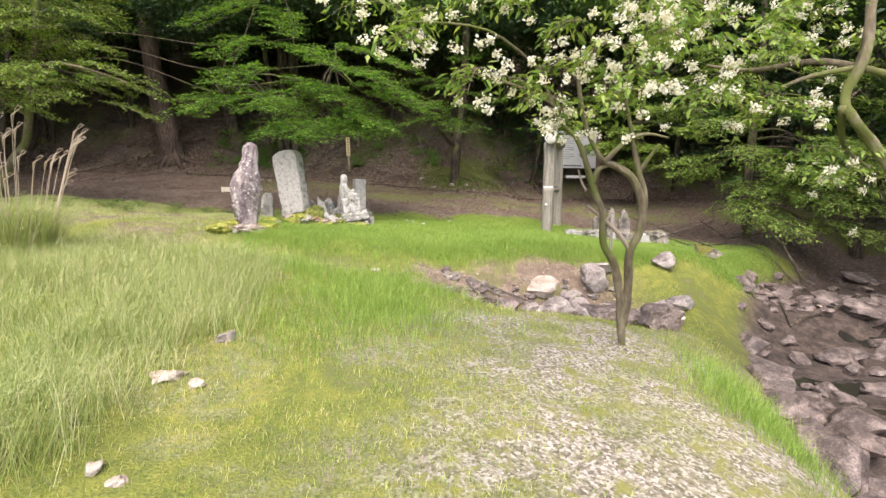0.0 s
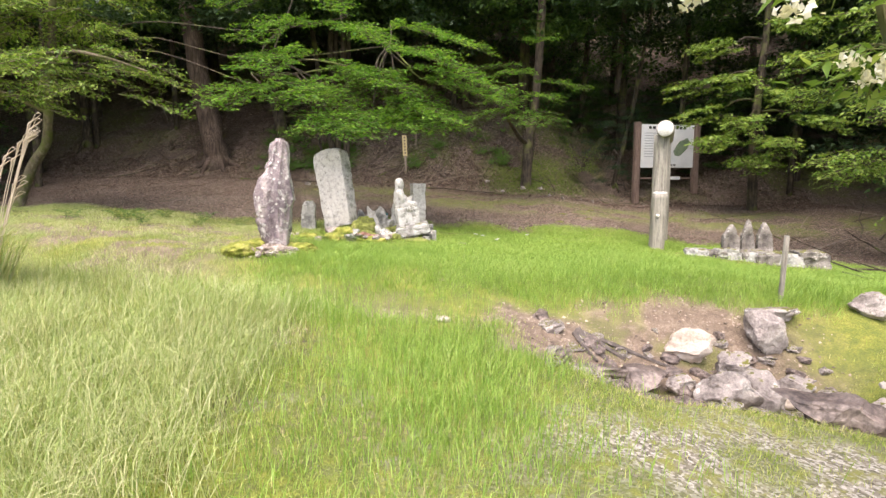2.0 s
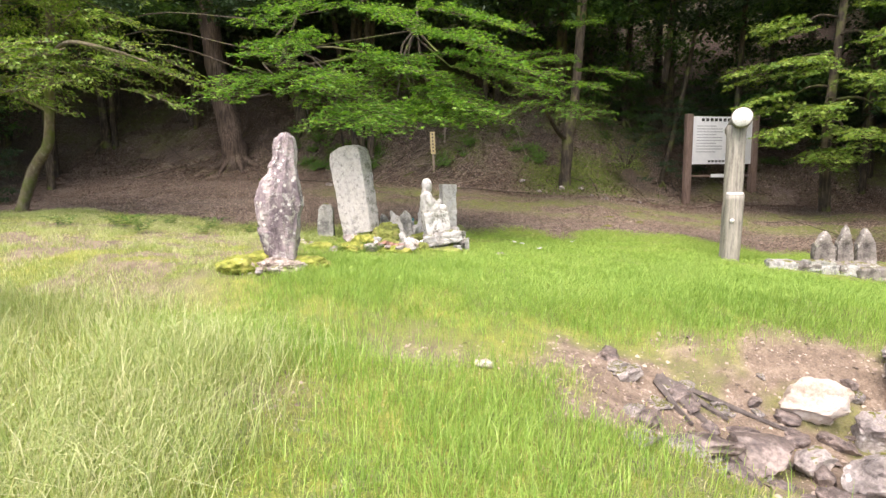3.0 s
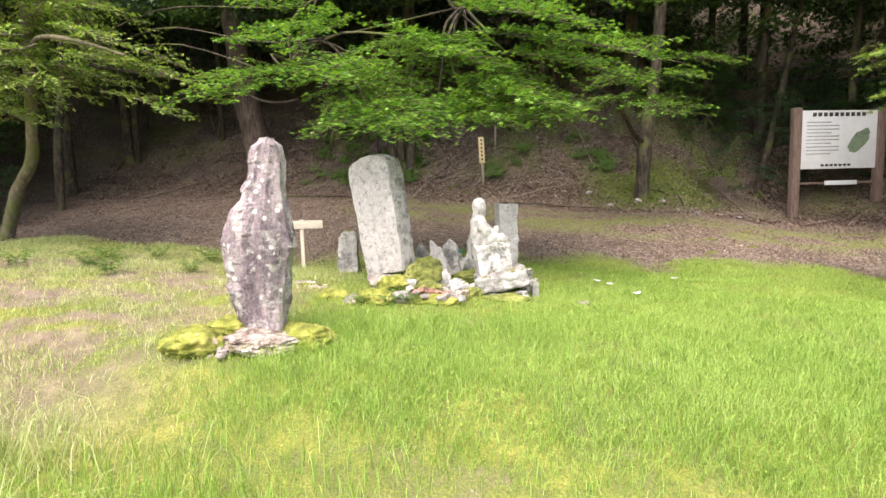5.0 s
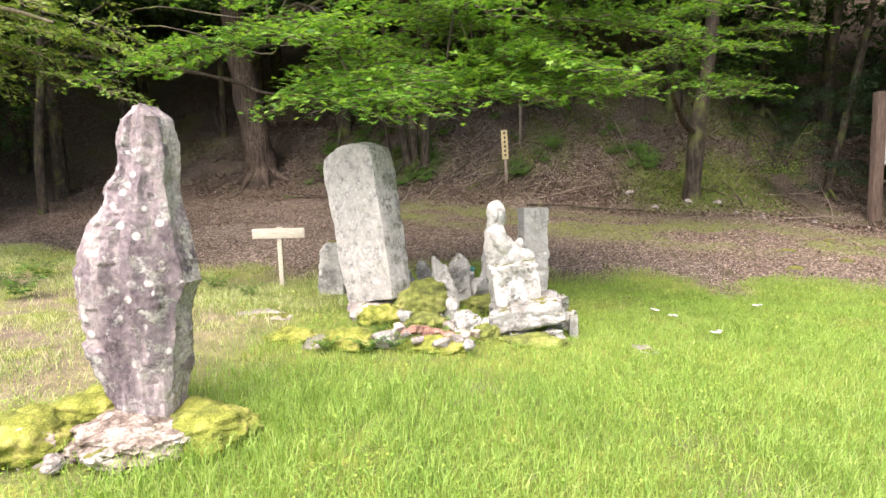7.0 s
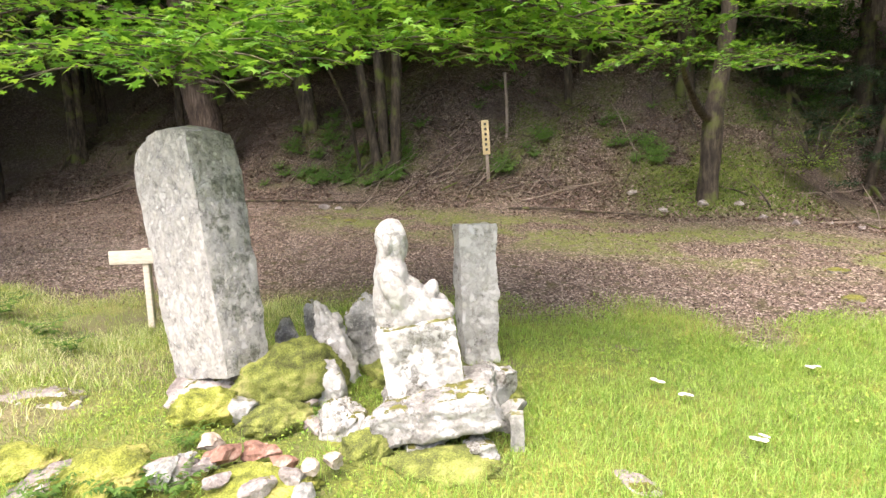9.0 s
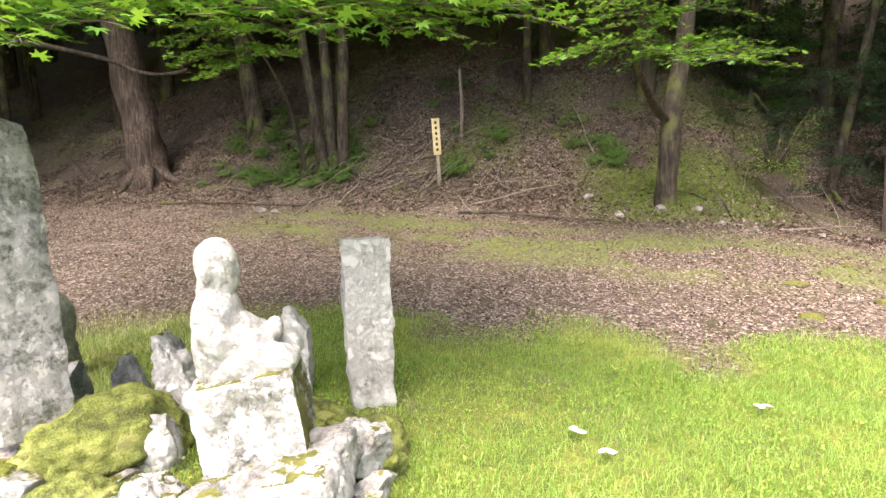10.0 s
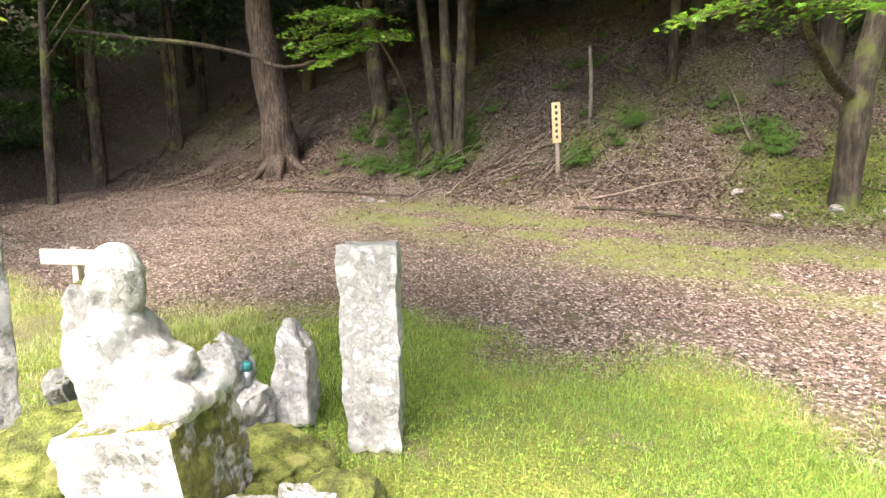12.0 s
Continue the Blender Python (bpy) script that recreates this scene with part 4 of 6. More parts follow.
single("statue_plinth", block(21, 0.35, 0.34, 0.36, 0.14, 0.020, 24, -0.04), M_PLINTH, pose(-1.94, 11.37, 0.70, 2, -8, 22),
       "square pale stone plinth patched with moss", "plinth")
single("stone_slab", block(22, 0.58, 0.42, 0.17, 0.30, 0.030, 24, 0.08), M_SLAB, pose(-1.84, 11.26, 0.59, 5, -9, 14),
       "rough slab of pale stone under the plinth", "stone slab")
for k, (x0, y0, z0, sx, sy, sz, mt, lab) in enumerate([
                (-2.11, 11.10, 0.59, 0.13, 0.13, 0.14, M_PLINTH, "small square pale stone against the slab"),
        (-2.42, 11.14, 0.55, 0.15, 0.14, 0.09, M_ROCK, "flat pinkish stone beside the boulder"),
        (-1.63, 11.14, 0.53, 0.24, 0.18, 0.12, M_PLINTH, "flat stone wedged under the slab"),
        (-1.90, 11.20, 0.52, 0.36, 0.28, 0.18, M_SMALL, "dark stone under the slab"),
        (-1.66, 11.60, 0.64, 0.24, 0.20, 0.28, M_PLINTH, "split mossy stone behind the slab"),
        (-1.54, 11.42, 0.56, 0.17, 0.16, 0.17, M_SMALL, "grey lichened stone beside the slab"),
        (-2.15, 11.9, 0.55, 0.50, 0.44, 0.20, M_MOSSROCK, "mossy ground stone behind the statue")]):
    single("base_rock", rock(101 + k, sx, sy, sz, 8), mt, pose(x0, y0, z0, 0, 0, 37 * k), lab, "rock", "rocks round the statue")


single("base_rock", mound(77, 0.24, 0.23, 0.25), M_PLINTH, pose(-2.29, 11.17, 0.56, 0, 0, 30), "round pale boulder beside the statue", "rock", "rocks round the statue", True, 0.0)
single("small_statue", block(33, 0.20, 0.16, 0.52, 0.45, 0.040, 20, 0.30, 0.30), M_STATUE, pose(-2.55, 11.74, 0.56, 4, -19, 12),
       "small worn grey stone statue leaning beside the stele", "statue")
single("small_statue", block(36, 0.23, 0.17, 0.46, 0.50, 0.036, 20, 0.04, 0.34), M_SMALL, pose(-2.57, 12.02, 0.58, 0, 2, 10),
       "small worn round-headed stone statue behind the leaning one", "statue")
single("small_stone_post", block(17, 0.15, 0.14, 0.36, 0.45, 0.030, 12, 0.2, 0.25), M_SMALL, pose(-2.98, 11.80, 0.56, 0, -4, 25),
       "stubby grey stone behind the stele", "stone marker")
single("small_stone_post", block(18, 0.16, 0.15, 0.40, 0.40, 0.030, 12, 0.2, 0.4), M_SMALL, pose(-2.86, 11.98, 0.60, 0, -10, 5),
       "small pointed grey stone behind the leaning statue", "stone marker")
single("stone_pillar", block(31, 0.23, 0.17, 0.90, 0.09, 0.024, 28, -0.10), M_STATUE, pose(-1.90, 12.28, 0.54, 0, 0, 30),
       "square grey stone pillar with pale lichen", "stone pillar")
single("short_stone_stub", block(32, 0.06, 0.06, 0.20, 0.2, 0.006, 6), M_SMALL, pose(-1.48, 11.28, gz(-1.48, 11.28) - 0.03, 0, 0, 10),
       "short grey stone stub in the grass", "stone stub")


def cup(x0, y0, z0, lab, rim, rim_label):
    t = thing("flower_vase", x0, y0, z0, lab, "vase")
    bm = bmesh.new()
    tube(bm, [(0, 0, 0), (0, 0, 0.07)], [0.018, 0.02], 16)
    part("body", bm, M_STEEL, t, "grey tube")
    bm = bmesh.new()
    tube(bm, [(0, 0, 0.07), (0, 0, 0.10), (0, 0, 0.11)], [0.022, 0.023, 0.020], 16)
    part("rim", bm, rim, t, rim_label)


cup(-2.45, 12.06, 0.79, "small teal-rimmed flower vase behind the statue", M_TEAL, "teal plastic rim")
cup(-3.42, 11.77, 0.82, "small grey flower vase behind the stele", M_STEEL, "dull grey rim")
single("vase_stone", rock(131, 0.22, 0.2, 0.30, 6, 0.2), M_STATUE, pose(-2.43, 12.07, 0.67), "pale lichened stone carrying a vase", "rock")
single("vase_stone", rock(132, 0.24, 0.22, 0.30, 6, 0.2), M_SMALL, pose(-3.42, 11.77, 0.70), "dark stone carrying a vase", "rock")

# ---- signs and posts ----
t = thing("wooden_sign", -4.80, 12.5, gz(-4.8, 12.5) - 0.05, "blank pale wooden sign on a thin post", "sign", "", 14)
bm = bmesh.new()
box(bm, 0, 0, 0.36, 0.055, 0.045, 0.74)
part("post", bm, M_NEWWOOD, t)
bm = bmesh.new()
box(bm, 0, -0.035, 0.66, 0.60, 0.022, 0.115)
part("board", bm, M_NEWWOOD, t, "blank horizontal board")

t = thing("marker_stake", -3.24, 18.8, gz(-3.24, 18.8) - 0.05, "thin stake carrying a yellow upright placard", "marker stake", "", 10, 0, -2)
bm = bmesh.new()
box(bm, 0, 0, 0.58, 0.06, 0.035, 1.16)
part("stake", bm, M_DEAD, t)
bm = bmesh.new()
box(bm, 0, -0.03, 0.88, 0.135, 0.016, 0.62, 0.004)
pl = part("placard", bm, M_PLACARD, t, "yellow wooden placard")
for k in range(6):
    bm = bmesh.new()
    box(bm, 0.004 * (k % 2), -0.041, 1.12 - 0.092 * k, 0.040, 0.004, 0.046, 0)
    part("lettering", bm, M_INK, pl)


def info_sign():
    x0, y0 = 4.74, 19.78
    t = thing("information_board", x0, y0, gz(x0, y0) - 0.05, "white information board with a green map between brown posts", "sign board", "", 20)
    for s in (-1.04, 1.04):
        bm = bmesh.new()
        box(bm, s, 0, 1.06, 0.19, 0.14, 2.56, 0.014)
        part("post", bm, M_DARKWOOD, t)
    bm = bmesh.new()
    box(bm, 0, 0.0, 1.63, 1.888, 0.05, 1.30, 0.004)
    board = part("board", bm, M_BOARD, t)
    for k in range(10):
        bm = bmesh.new()
        box(bm, -0.62 + 0.135 * k, -0.028, 2.19, 0.09, 0.006, 0.085, 0)
        part("heading_letter", bm, M_INK, board, "dark heading mark")
    for k in range(10):
        bm = bmesh.new()
        w = 0.80 if k % 3 else 0.60
        box(bm, -0.80 + w / 2, -0.0275, 2.02 - 0.078 * k, w, 0.005, 0.022, 0)
        part("text_line", bm, M_GREYINK, board)
    for k in range(7):
        bm = bmesh.new()
        box(bm, -0.38 + 0.11 * k, -0.0275, 1.06, 0.075, 0.005, 0.05, 0)
        part("footer_letter", bm, M_INK, board)
    bm = bmesh.new()
    vs = []
    for k in range(28):
        a = 2 * math.pi * k / 28
        r = 1 + 0.25 * noise.noise(Vector((math.cos(a) * 2, math.sin(a) * 2, 3)))
        px, pz = 0.34 * r * math.cos(a), 0.17 * r * math.sin(a)
        vs.append(bm.verts.new((0.50 + px * 0.7 - pz * 0.7, -0.03, 1.60 + px * 0.7 + pz * 0.7)))
    bm.faces.new(vs)
    part("map", bm, M_MAP, board, "green printed map", False)
    bm = bmesh.new()
    box(bm, 0.10, -0.02, 0.66, 0.80, 0.03, 0.10, 0.004)
    part("lower_label", bm, M_BOARD, t, "small white strip below the board")
    bm = bmesh.new()
    box(bm, 0, 0.03, 0.66, 1.888, 0.04, 0.05, 0.004)
    part("rail", bm, M_DARKWOOD, t)


info_sign()


def log_frame():
    """A roofed log frame, seen end on."""
    ax, ay, bx, by = 2.26, 11.66, 2.86, 13.5
    za, zb = gz(ax, ay), gz(bx, by)
    t = thing("log_frame", ax, ay, za - 0.05, "grey weathered log frame with a pale sawn log end", "log frame")
    top = 2.30 - za + 0.05
    dx, dy = bx - ax, by - ay

    def line(name, p, q, r, label="", mt=M_POST, par=t):
        bm = bmesh.new()
        tube(bm, bend([p, ((p[0] + q[0]) / 2 + 0.008, (p[1] + q[1]) / 2, (p[2] + q[2]) / 2), q], 5), [r * (1 + 0.03 * math.sin(k * 2.1)) for k in range(11)], 16, 0.05)
        return part(name, bm, mt, par, label)

    line("post", (0.02, 0.16, -0.2), (0.06, 0.18, top - 0.08), 0.125)
    line("front_post", (-0.03, -0.06, -0.2), (0.0, -0.05, 0.98), 0.115, "shorter front post with a pale top")
    line("back_post", (dx, dy, zb - za - 0.2), (dx, dy, top - 0.06), 0.11)
    ux, uy = dx / math.hypot(dx, dy), dy / math.hypot(dx, dy)
    beam = line("beam", (-0.10 * ux + 0.05, -0.12 * uy, top), (dx + 0.25 * ux, dy + 0.25 * uy, top), 0.135)
    bm = bmesh.new()
    p = Vector((-0.10 * ux + 0.05, -0.12 * uy, top))
    d = Vector((ux, uy, 0))
    tube(bm, [p - d * 0.012, p + d * 0.004], [0.118, 0.128], 20)
    part("log_end", bm, M_LOGEND, beam, "pale sawn log end")
    bm = bmesh.new()
    tube(bm, [(0.0, -0.05, 0.975), (0.0, -0.05, 1.01)], [0.116, 0.105], 20)
    part("post_top", bm, M_LOGEND, t, "pale cut top")
    for k in range(5):
        f = 0.25 + 0.14 * k
        line("slat", (dx * f, dy * f, 0.95), (dx * f, dy * f, top - 0.05), 0.05)
    line("lower_rail", (0.02, 0.1, 0.92), (dx, dy, 0.92), 0.06)
    bm = bmesh.new()
    bmesh.ops.create_icosphere(bm, subdivisions=2, radius=0.03, matrix=Matrix.Translation((-0.06, -0.165, 0.62)))
    part("knob", bm, M_LOGEND, t, "pale round plug")


log_frame()

# low altar of stacked stones with three pointed ones
for k, (x0, w, h, d, up) in enumerate([(2.72, 0.34, 0.22, 0.30, 0), (3.02, 0.30, 0.24, 0.34, 0), (3.36, 0.44, 0.24, 0.40, 0.01), (3.74, 0.36, 0.27, 0.40, 0), (4.08, 0.40, 0.30, 0.42, 0.01), (4.46, 0.46, 0.33, 0.42, 0),
                                       (3.18, 0.34, 0.13, 0.30, 0.14), (3.56, 0.40, 0.13, 0.32, 0.16), (4.00, 0.46, 0.12, 0.34, 0.19), (4.42, 0.40, 0.12, 0.34, 0.24)]):
    single("slab_stone", block(40 + k, w, d, h, 0.20, 0.035, 9), (M_SMALL, M_ALTAR)[k % 2], pose(x0, 11.2 + 0.03 * (k % 3), gz(x0, 11.2) - 0.12 + up, 0, 2 - 4 * (k % 2), -7 + 5 * (k % 4)),
           "rough grey stone of a low stacked altar", "stone slab", "stones of the low altar")
for k, (x0, h, w) in enumerate([(3.28, 0.48, 0.30), (3.57, 0.55, 0.24), (3.86, 0.50, 0.28)]):
    single("pointed_stone", block(50 + k, w * 0.86, 0.16, h, 0.35, 0.026, 14, 0.16, 0.45), M_ALTAR, pose(x0, 11.32 + 0.05 * k, gz(3.6, 11.3) + 0.11, 0, 3 - 3 * k, -6),
           "small pointed stone marker on the low altar", "stone marker", "pointed stones on the altar")
bm = bmesh.new()
box(bm, 0, 0, 0.40, 0.045, 0.035, 0.86, 0.006)
single("square_stake", bm, M_POST, pose(2.60, 8.32, gz(2.60, 8.32) - 0.12, 0, 2, 10), "thin grey wooden stake standing in the grass", "stake")

# ---- rocks of the bank and the stream ----
for k, (x0, y0, up, sx, sy, sz, turn, mt, lab) in enumerate([
        (1.44, 7.56, 0.45, 0.50, 0.28, 0.30, -28, M_WHITEROCK, "large cream-white rock on the broken bank"),
        (2.20, 7.76, 0.35, 0.40, 0.36, 0.42, 30, M_ROCK, "grey lichen-covered rock on the bank"),
        (2.42, 8.06, 0.40, 0.50, 0.34, 0.18, -8, M_ROCK, "flat pale rock on the terrace edge"),
        (1.48, 6.80, 0.40, 0.46, 0.36, 0.36, 15, M_ROCK, "tan rock below the bank"),
        (1.78, 6.90, 0.40, 0.36, 0.36, 0.38, 60, M_ROCK, "grey rock below the bank"),
        (1.18, 7.05, 0.35, 0.28, 0.22, 0.20, 20, M_ROCK, "small grey rock below the bank"),
        (2.12, 7.12, 0.45, 0.34, 0.22, 0.18, -15, M_WHITEROCK, "bright cream stone in the gully"),
        (0.82, 7.02, 0.30, 0.48, 0.34, 0.20, 10, M_STREAM, "dark flat rock in the gully"),
        (0.42, 6.80, 0.25, 0.42, 0.26, 0.14, 5, M_STREAM, "dark slab at the gully's edge"),
        (2.05, 6.30, 0.35, 0.75, 0.46, 0.34, -35, M_STREAM, "purple-brown slab at the tree's foot"),
        (2.42, 5.95, 0.35, 0.55, 0.45, 0.30, 10, M_STREAM, "dark rock at the tree's foot"),
        (2.45, 6.45, 0.35, 0.40, 0.34, 0.28, 50, M_ROCK, "buff rock at the tree's foot"),
        (1.80, 7.45, 0.35, 0.36, 0.30, 0.28, 40, M_ROCK, "broken rock in the bank"),
        (2.30, 7.30, 0.35, 0.36, 0.28, 0.22, 5, M_ROCK, "brown rock above the tree"),
        (3.4, 8.2, 0.15, 0.42, 0.36, 0.28, 0, M_ROCK, "mossy pale rock on the stream bank"),
        (4.4, 9.0, 0.3, 0.60, 0.50, 0.36, 80, M_MOSSROCK, "mossy rock at the stream's edge"),
        (3.1, 7.0, 0.3, 0.50, 0.36, 0.26, 20, M_ROCK, "buff flat rock by the stream"),
        (2.95, 6.65, 0.4, 0.26, 0.22, 0.18, 0, M_WHITEROCK, "pale boulder by the stream"),
        (-1.72, 3.25, 0.1, 0.22, 0.16, 0.11, 0, M_WHITEROCK, "pale stone in the grass"),
        (-1.50, 3.15, 0.1, 0.13, 0.11, 0.08, 30, M_WHITEROCK, "small pale stone in the grass"),
        (-1.66, 4.05, 0.1, 0.20, 0.14, 0.10, 60, M_ROCK, "half-buried grey stone in the grass"),
        (-1.55, 2.25, 0.2, 0.09, 0.08, 0.07, 0, M_WHITEROCK, "small white stone in the gravel"),
        (-1.40, 2.15, 0.2, 0.10, 0.07, 0.05, 0, M_WHITEROCK, "white chip of stone in the gravel"),
        (-0.90, 7.25, 0.3, 0.16, 0.12, 0.08, 0, M_WHITEROCK, "pale stone at the bare bank")]):
    single("rock", rock(200 + k, sx, sy, sz, 10, 0.14), mt, pose(x0, y0, gz(x0, y0) + up * sz, 0, 0, turn), lab, "rock", "rocks of the bank")
rnd = random.Random(5)
tan_rocks = [finish(rock(330 + k, 1, 1, 1, 12, 0.16, 3), "bank_stone", M_ROCK, True, 22.0) for k in range(4)]
slabs = [finish(rock(300 + k, 1, 1, 1, 12, 0.16, 3), "stream_rock", M_STREAM, True, 22.0) for k in range(8)]
for k in range(280):
    y0 = rnd.uniform(1.6, 11.8)
    x0 = float(bank_x(y0)) + rnd.uniform(-0.05, 3.7)
    s = rnd.uniform(0.14, 0.34) if k % 4 else rnd.uniform(0.35, 0.62)
    ob = new("stream_rock", slabs[k % 8])
    ob.matrix_world = pose(x0, y0, gz(x0, y0) + 0.06 * s, rnd.uniform(-22, 22), rnd.uniform(-22, 22), rnd.uniform(0, 360)) @ Matrix.Diagonal((s * rnd.uniform(0.9, 1.6), s, s * rnd.uniform(0.35, 0.75), 1))
    tagged(ob, "angular purple-brown rock in the stream bed", "rock", "rocks of the stream bed")
for k in range(110):
    x0, y0 = rnd.uniform(0.0, 2.7), rnd.uniform(6.3, 7.9)
    s = rnd.uniform(0.06, 0.2)
    ob = new("bank_stone", slabs[k % 8] if k % 2 else tan_rocks[k % 4])
    ob.matrix_world = pose(x0, y0, gz(x0, y0) + 0.05 * s, rnd.uniform(-20, 20), rnd.uniform(-20, 20), rnd.uniform(0, 360)) @ Matrix.Diagonal((s * rnd.uniform(0.9, 1.6), s, s * rnd.uniform(0.4, 0.8), 1))
    tagged(ob, "small broken brown rock on the bare bank", "rock", "small rocks of the bank")
bm = bmesh.new()
for pts, r0, r1 in [([(0.36, 7.66), (0.6, 7.6), (0.9, 7.52), (1.25, 7.42)], 0.028, 0.010), ([(0.38, 7.64), (0.5, 7.45), (0.66, 7.25)], 0.045, 0.012),
                    ([(0.42, 7.62), (0.62, 7.5), (0.8, 7.4)], 0.04, 0.01), ([(0.35, 7.6), (0.42, 7.4), (0.5, 7.2)], 0.03, 0.012)]:
    line = bend([(a, b, gz(a, b) + 0.02) for a, b in pts], 5)
    tube(bm, line, taper(len(line), r0, r1), 8, 0.9, r0 * 90)
single("driftwood", bm, M_WETWOOD, Matrix.Identity(4), "dark weathered root lying in the gully", "driftwood")
for k, (x0, y0) in enumerate([(-0.83, 12.21), (-0.69, 12.04), (0.15, 12.83), (-0.42, 11.62)]):
    bm = bmesh.new()
    for j in range(3):
        a = j * 2.1 + k
        bmesh.ops.create_icosphere(bm, subdivisions=2, radius=0.05, matrix=pose(0.02 * math.cos(a), 0.02 * math.sin(a), 0.006 * j, 12, 9, 60 * j) @ Matrix.Diagonal((0.7, 0.28, 0.10, 1)))
    single("pale_leaf", bm, M_PALELEAF, pose(x0, y0, gz(x0, y0) + 0.05), "curled whitish fallen leaf on the grass", "leaf", "pale leaves on the lawn")

# ---- trees ----
lrng = np.random.default_rng(21)


class Leafage:
    """Collects the leaves and twigs of one tree."""

    def __init__(self):
        self.c, self.s, self.h, self.twigs = [], [], [], bmesh.new()

    def spray(self, tip, back, spread=0.9, n=14, size=0.06, gap=0.05, droop=0.12, twig=0.006):
        """A flat fan of twigs along the last stretch of a limb, from back to tip."""
        tip, back = Vector(tip), Vector(back)
        d = tip - back
        flat = Vector((d.x, d.y, 0)).normalized()
        side = Vector((-flat.y, flat.x, 0))
        tube(self.twigs, bend([back, back.lerp(tip, 0.5) + Vector((0, 0, 0.06)), tip], 3), taper(7, twig * 2.2, twig * 0.6), 5)
        for k in range(n):
            f = (k + 0.5) / n
            sgn = 1 if k % 2 else -1
            root = back.lerp(tip, f) + Vector((0, 0, 0.06 * math.sin(math.pi * f)))
            ln = spread * (1 - 0.55 * f) * lrng.uniform(0.6, 1.15)
            ang = lrng.uniform(0.5, 1.0)
            way = flat * math.cos(ang) + side * sgn * math.sin(ang) + Vector((0, 0, lrng.normal(0.0, 0.10)))
            pts = [root + way * ln * u + Vector((0, 0, -droop * u * u * ln * 2 + 0.03 * u)) for u in (0, 0.35, 0.7, 1.0)]
            tube(self.twigs, pts, [twig, twig * 0.8, twig * 0.55, twig * 0.3], 4)
            m = max(3, int(ln / gap))
            for j in range(m):
                u = (j + 0.6) / m
                i = min(int(u * 3), 2)
                p = pts[i].lerp(pts[i + 1], u * 3 - i)
                for q in (1, -1):
                    o = side * q * sgn * lrng.uniform(0.01, 0.09) + flat * lrng.uniform(-0.04, 0.06)
                    self.c.append(p + o + Vector((0, 0, lrng.normal(0, 0.018))))
                    self.s.append(size * lrng.uniform(0.65, 1.25))
                    self.h.append(math.atan2(way.y, way.x) - math.pi / 2 + q * 0.7)

    def cloud(self, mid, r, n, size):
        """An uneven clump of leaves."""
        p = lrng.normal(0, 1, (n, 3))
        p /= np.linalg.norm(p, axis=1)[:, None]
        p *= (lrng.uniform(0.35, 1, n) ** 0.6)[:, None] * (0.75 + 0.5 * np.sin(p[:, :1] * 5 + mid[0]) * np.cos(p[:, 1:2] * 4 + mid[1]))
        p = p * np.array(r) + np.array(mid)
        self.c += [Vector(q) for q in p]
        self.s += list(size * lrng.uniform(0.6, 1.3, n))
        self.h += list(lrng.uniform(0, 6.28, n))

    def grow(self, tree, mat_leaf, shape, tilt=0.35, droop=0.15, bark=M_DARKBARK, origin=(0, 0, 0)):
        o = np.array(origin)
        me = leaf_mesh("crown", np.array([tuple(v) for v in self.c]) - o, self.s, mat_leaf, shape, lrng, tilt, droop, np.array(self.h))
        ob = new("crown", me)
        ob.parent = tree
        ob["kind"] = "stuff"
        if len(self.twigs.verts):
            bmesh.ops.translate(self.twigs, verts=self.twigs.verts, vec=-Vector(origin))
            part("branchwork", self.twigs, bark, tree)["kind"] = "stuff"


def limb(tree, name, pts, r0, r1, mat_bark, origin=(0, 0, 0), seg=10, rough=0.25, n=5):
    bm = bmesh.new()
    line = bend([Vector(p) - Vector(origin) for p in pts], n)
    tube(bm, line, taper(len(line), r0, r1), seg, rough, pts[0][0])
    return part(name, bm, mat_bark, tree)


def at(x, y, name, label, category="tree", group=""):
    z = gz(x, y)
    return thing(name, x, y, z, label, category, group), (x, y, z)


# maple whose branches hang over the stones
t, o = at(-13.0, 16.0, "maple_tree", "spreading green maple whose layered branches overhang the stones", "maple")
limb(t, "trunk", [(-13.0, 16.0, o[2] - 0.2), (-12.9, 16.0, 2.9), (-12.5, 15.9, 4.4), (-12.3, 15.9, 6.5), (-12.1, 15.9, 9.0)], 0.10, 0.05, M_DARKBARK, o)
lv = Leafage()
FANS = [((-0.45, 11.7, 2.98), 2.2), ((-1.45, 11.5, 2.48), 1.7), ((-2.75, 10.85, 2.22), 1.5), ((-3.6, 10.8, 2.75), 1.5), ((-5.2, 11.0, 2.72), 1.6),
        ((-0.5, 12.8, 2.95), 1.8), ((-1.2, 11.6, 3.35), 2.0), ((-2.3, 11.3, 3.0), 1.8), ((-4.5, 11.2, 3.3), 1.8), ((-0.9, 12.6, 3.9), 2.2),
        ((-2.6, 11.6, 3.8), 2.0), ((-5.0, 12.0, 4.0), 2.0), ((-3.6, 12.4, 4.6), 2.2), ((-3.0, 12.6, 3.2), 1.6), ((-1.8, 12.4, 2.9), 1.6),
        ((-6.0, 13.0, 4.9), 2.2), ((-4.2, 13.2, 5.6), 2.4), ((-3.3, 11.9, 2.75), 1.3), ((-1.33, 11.85, 2.44), 1.3), ((-1.75, 11.6, 2.36), 1.1), ((-2.12, 11.45, 2.33), 1.2), ((-3.1, 10.85, 2.22), 0.9)]
MAINS = [(-5.2, 13.2, 3.6), (-3.6, 13.8, 4.9), (-2.6, 13.4, 4.2)]
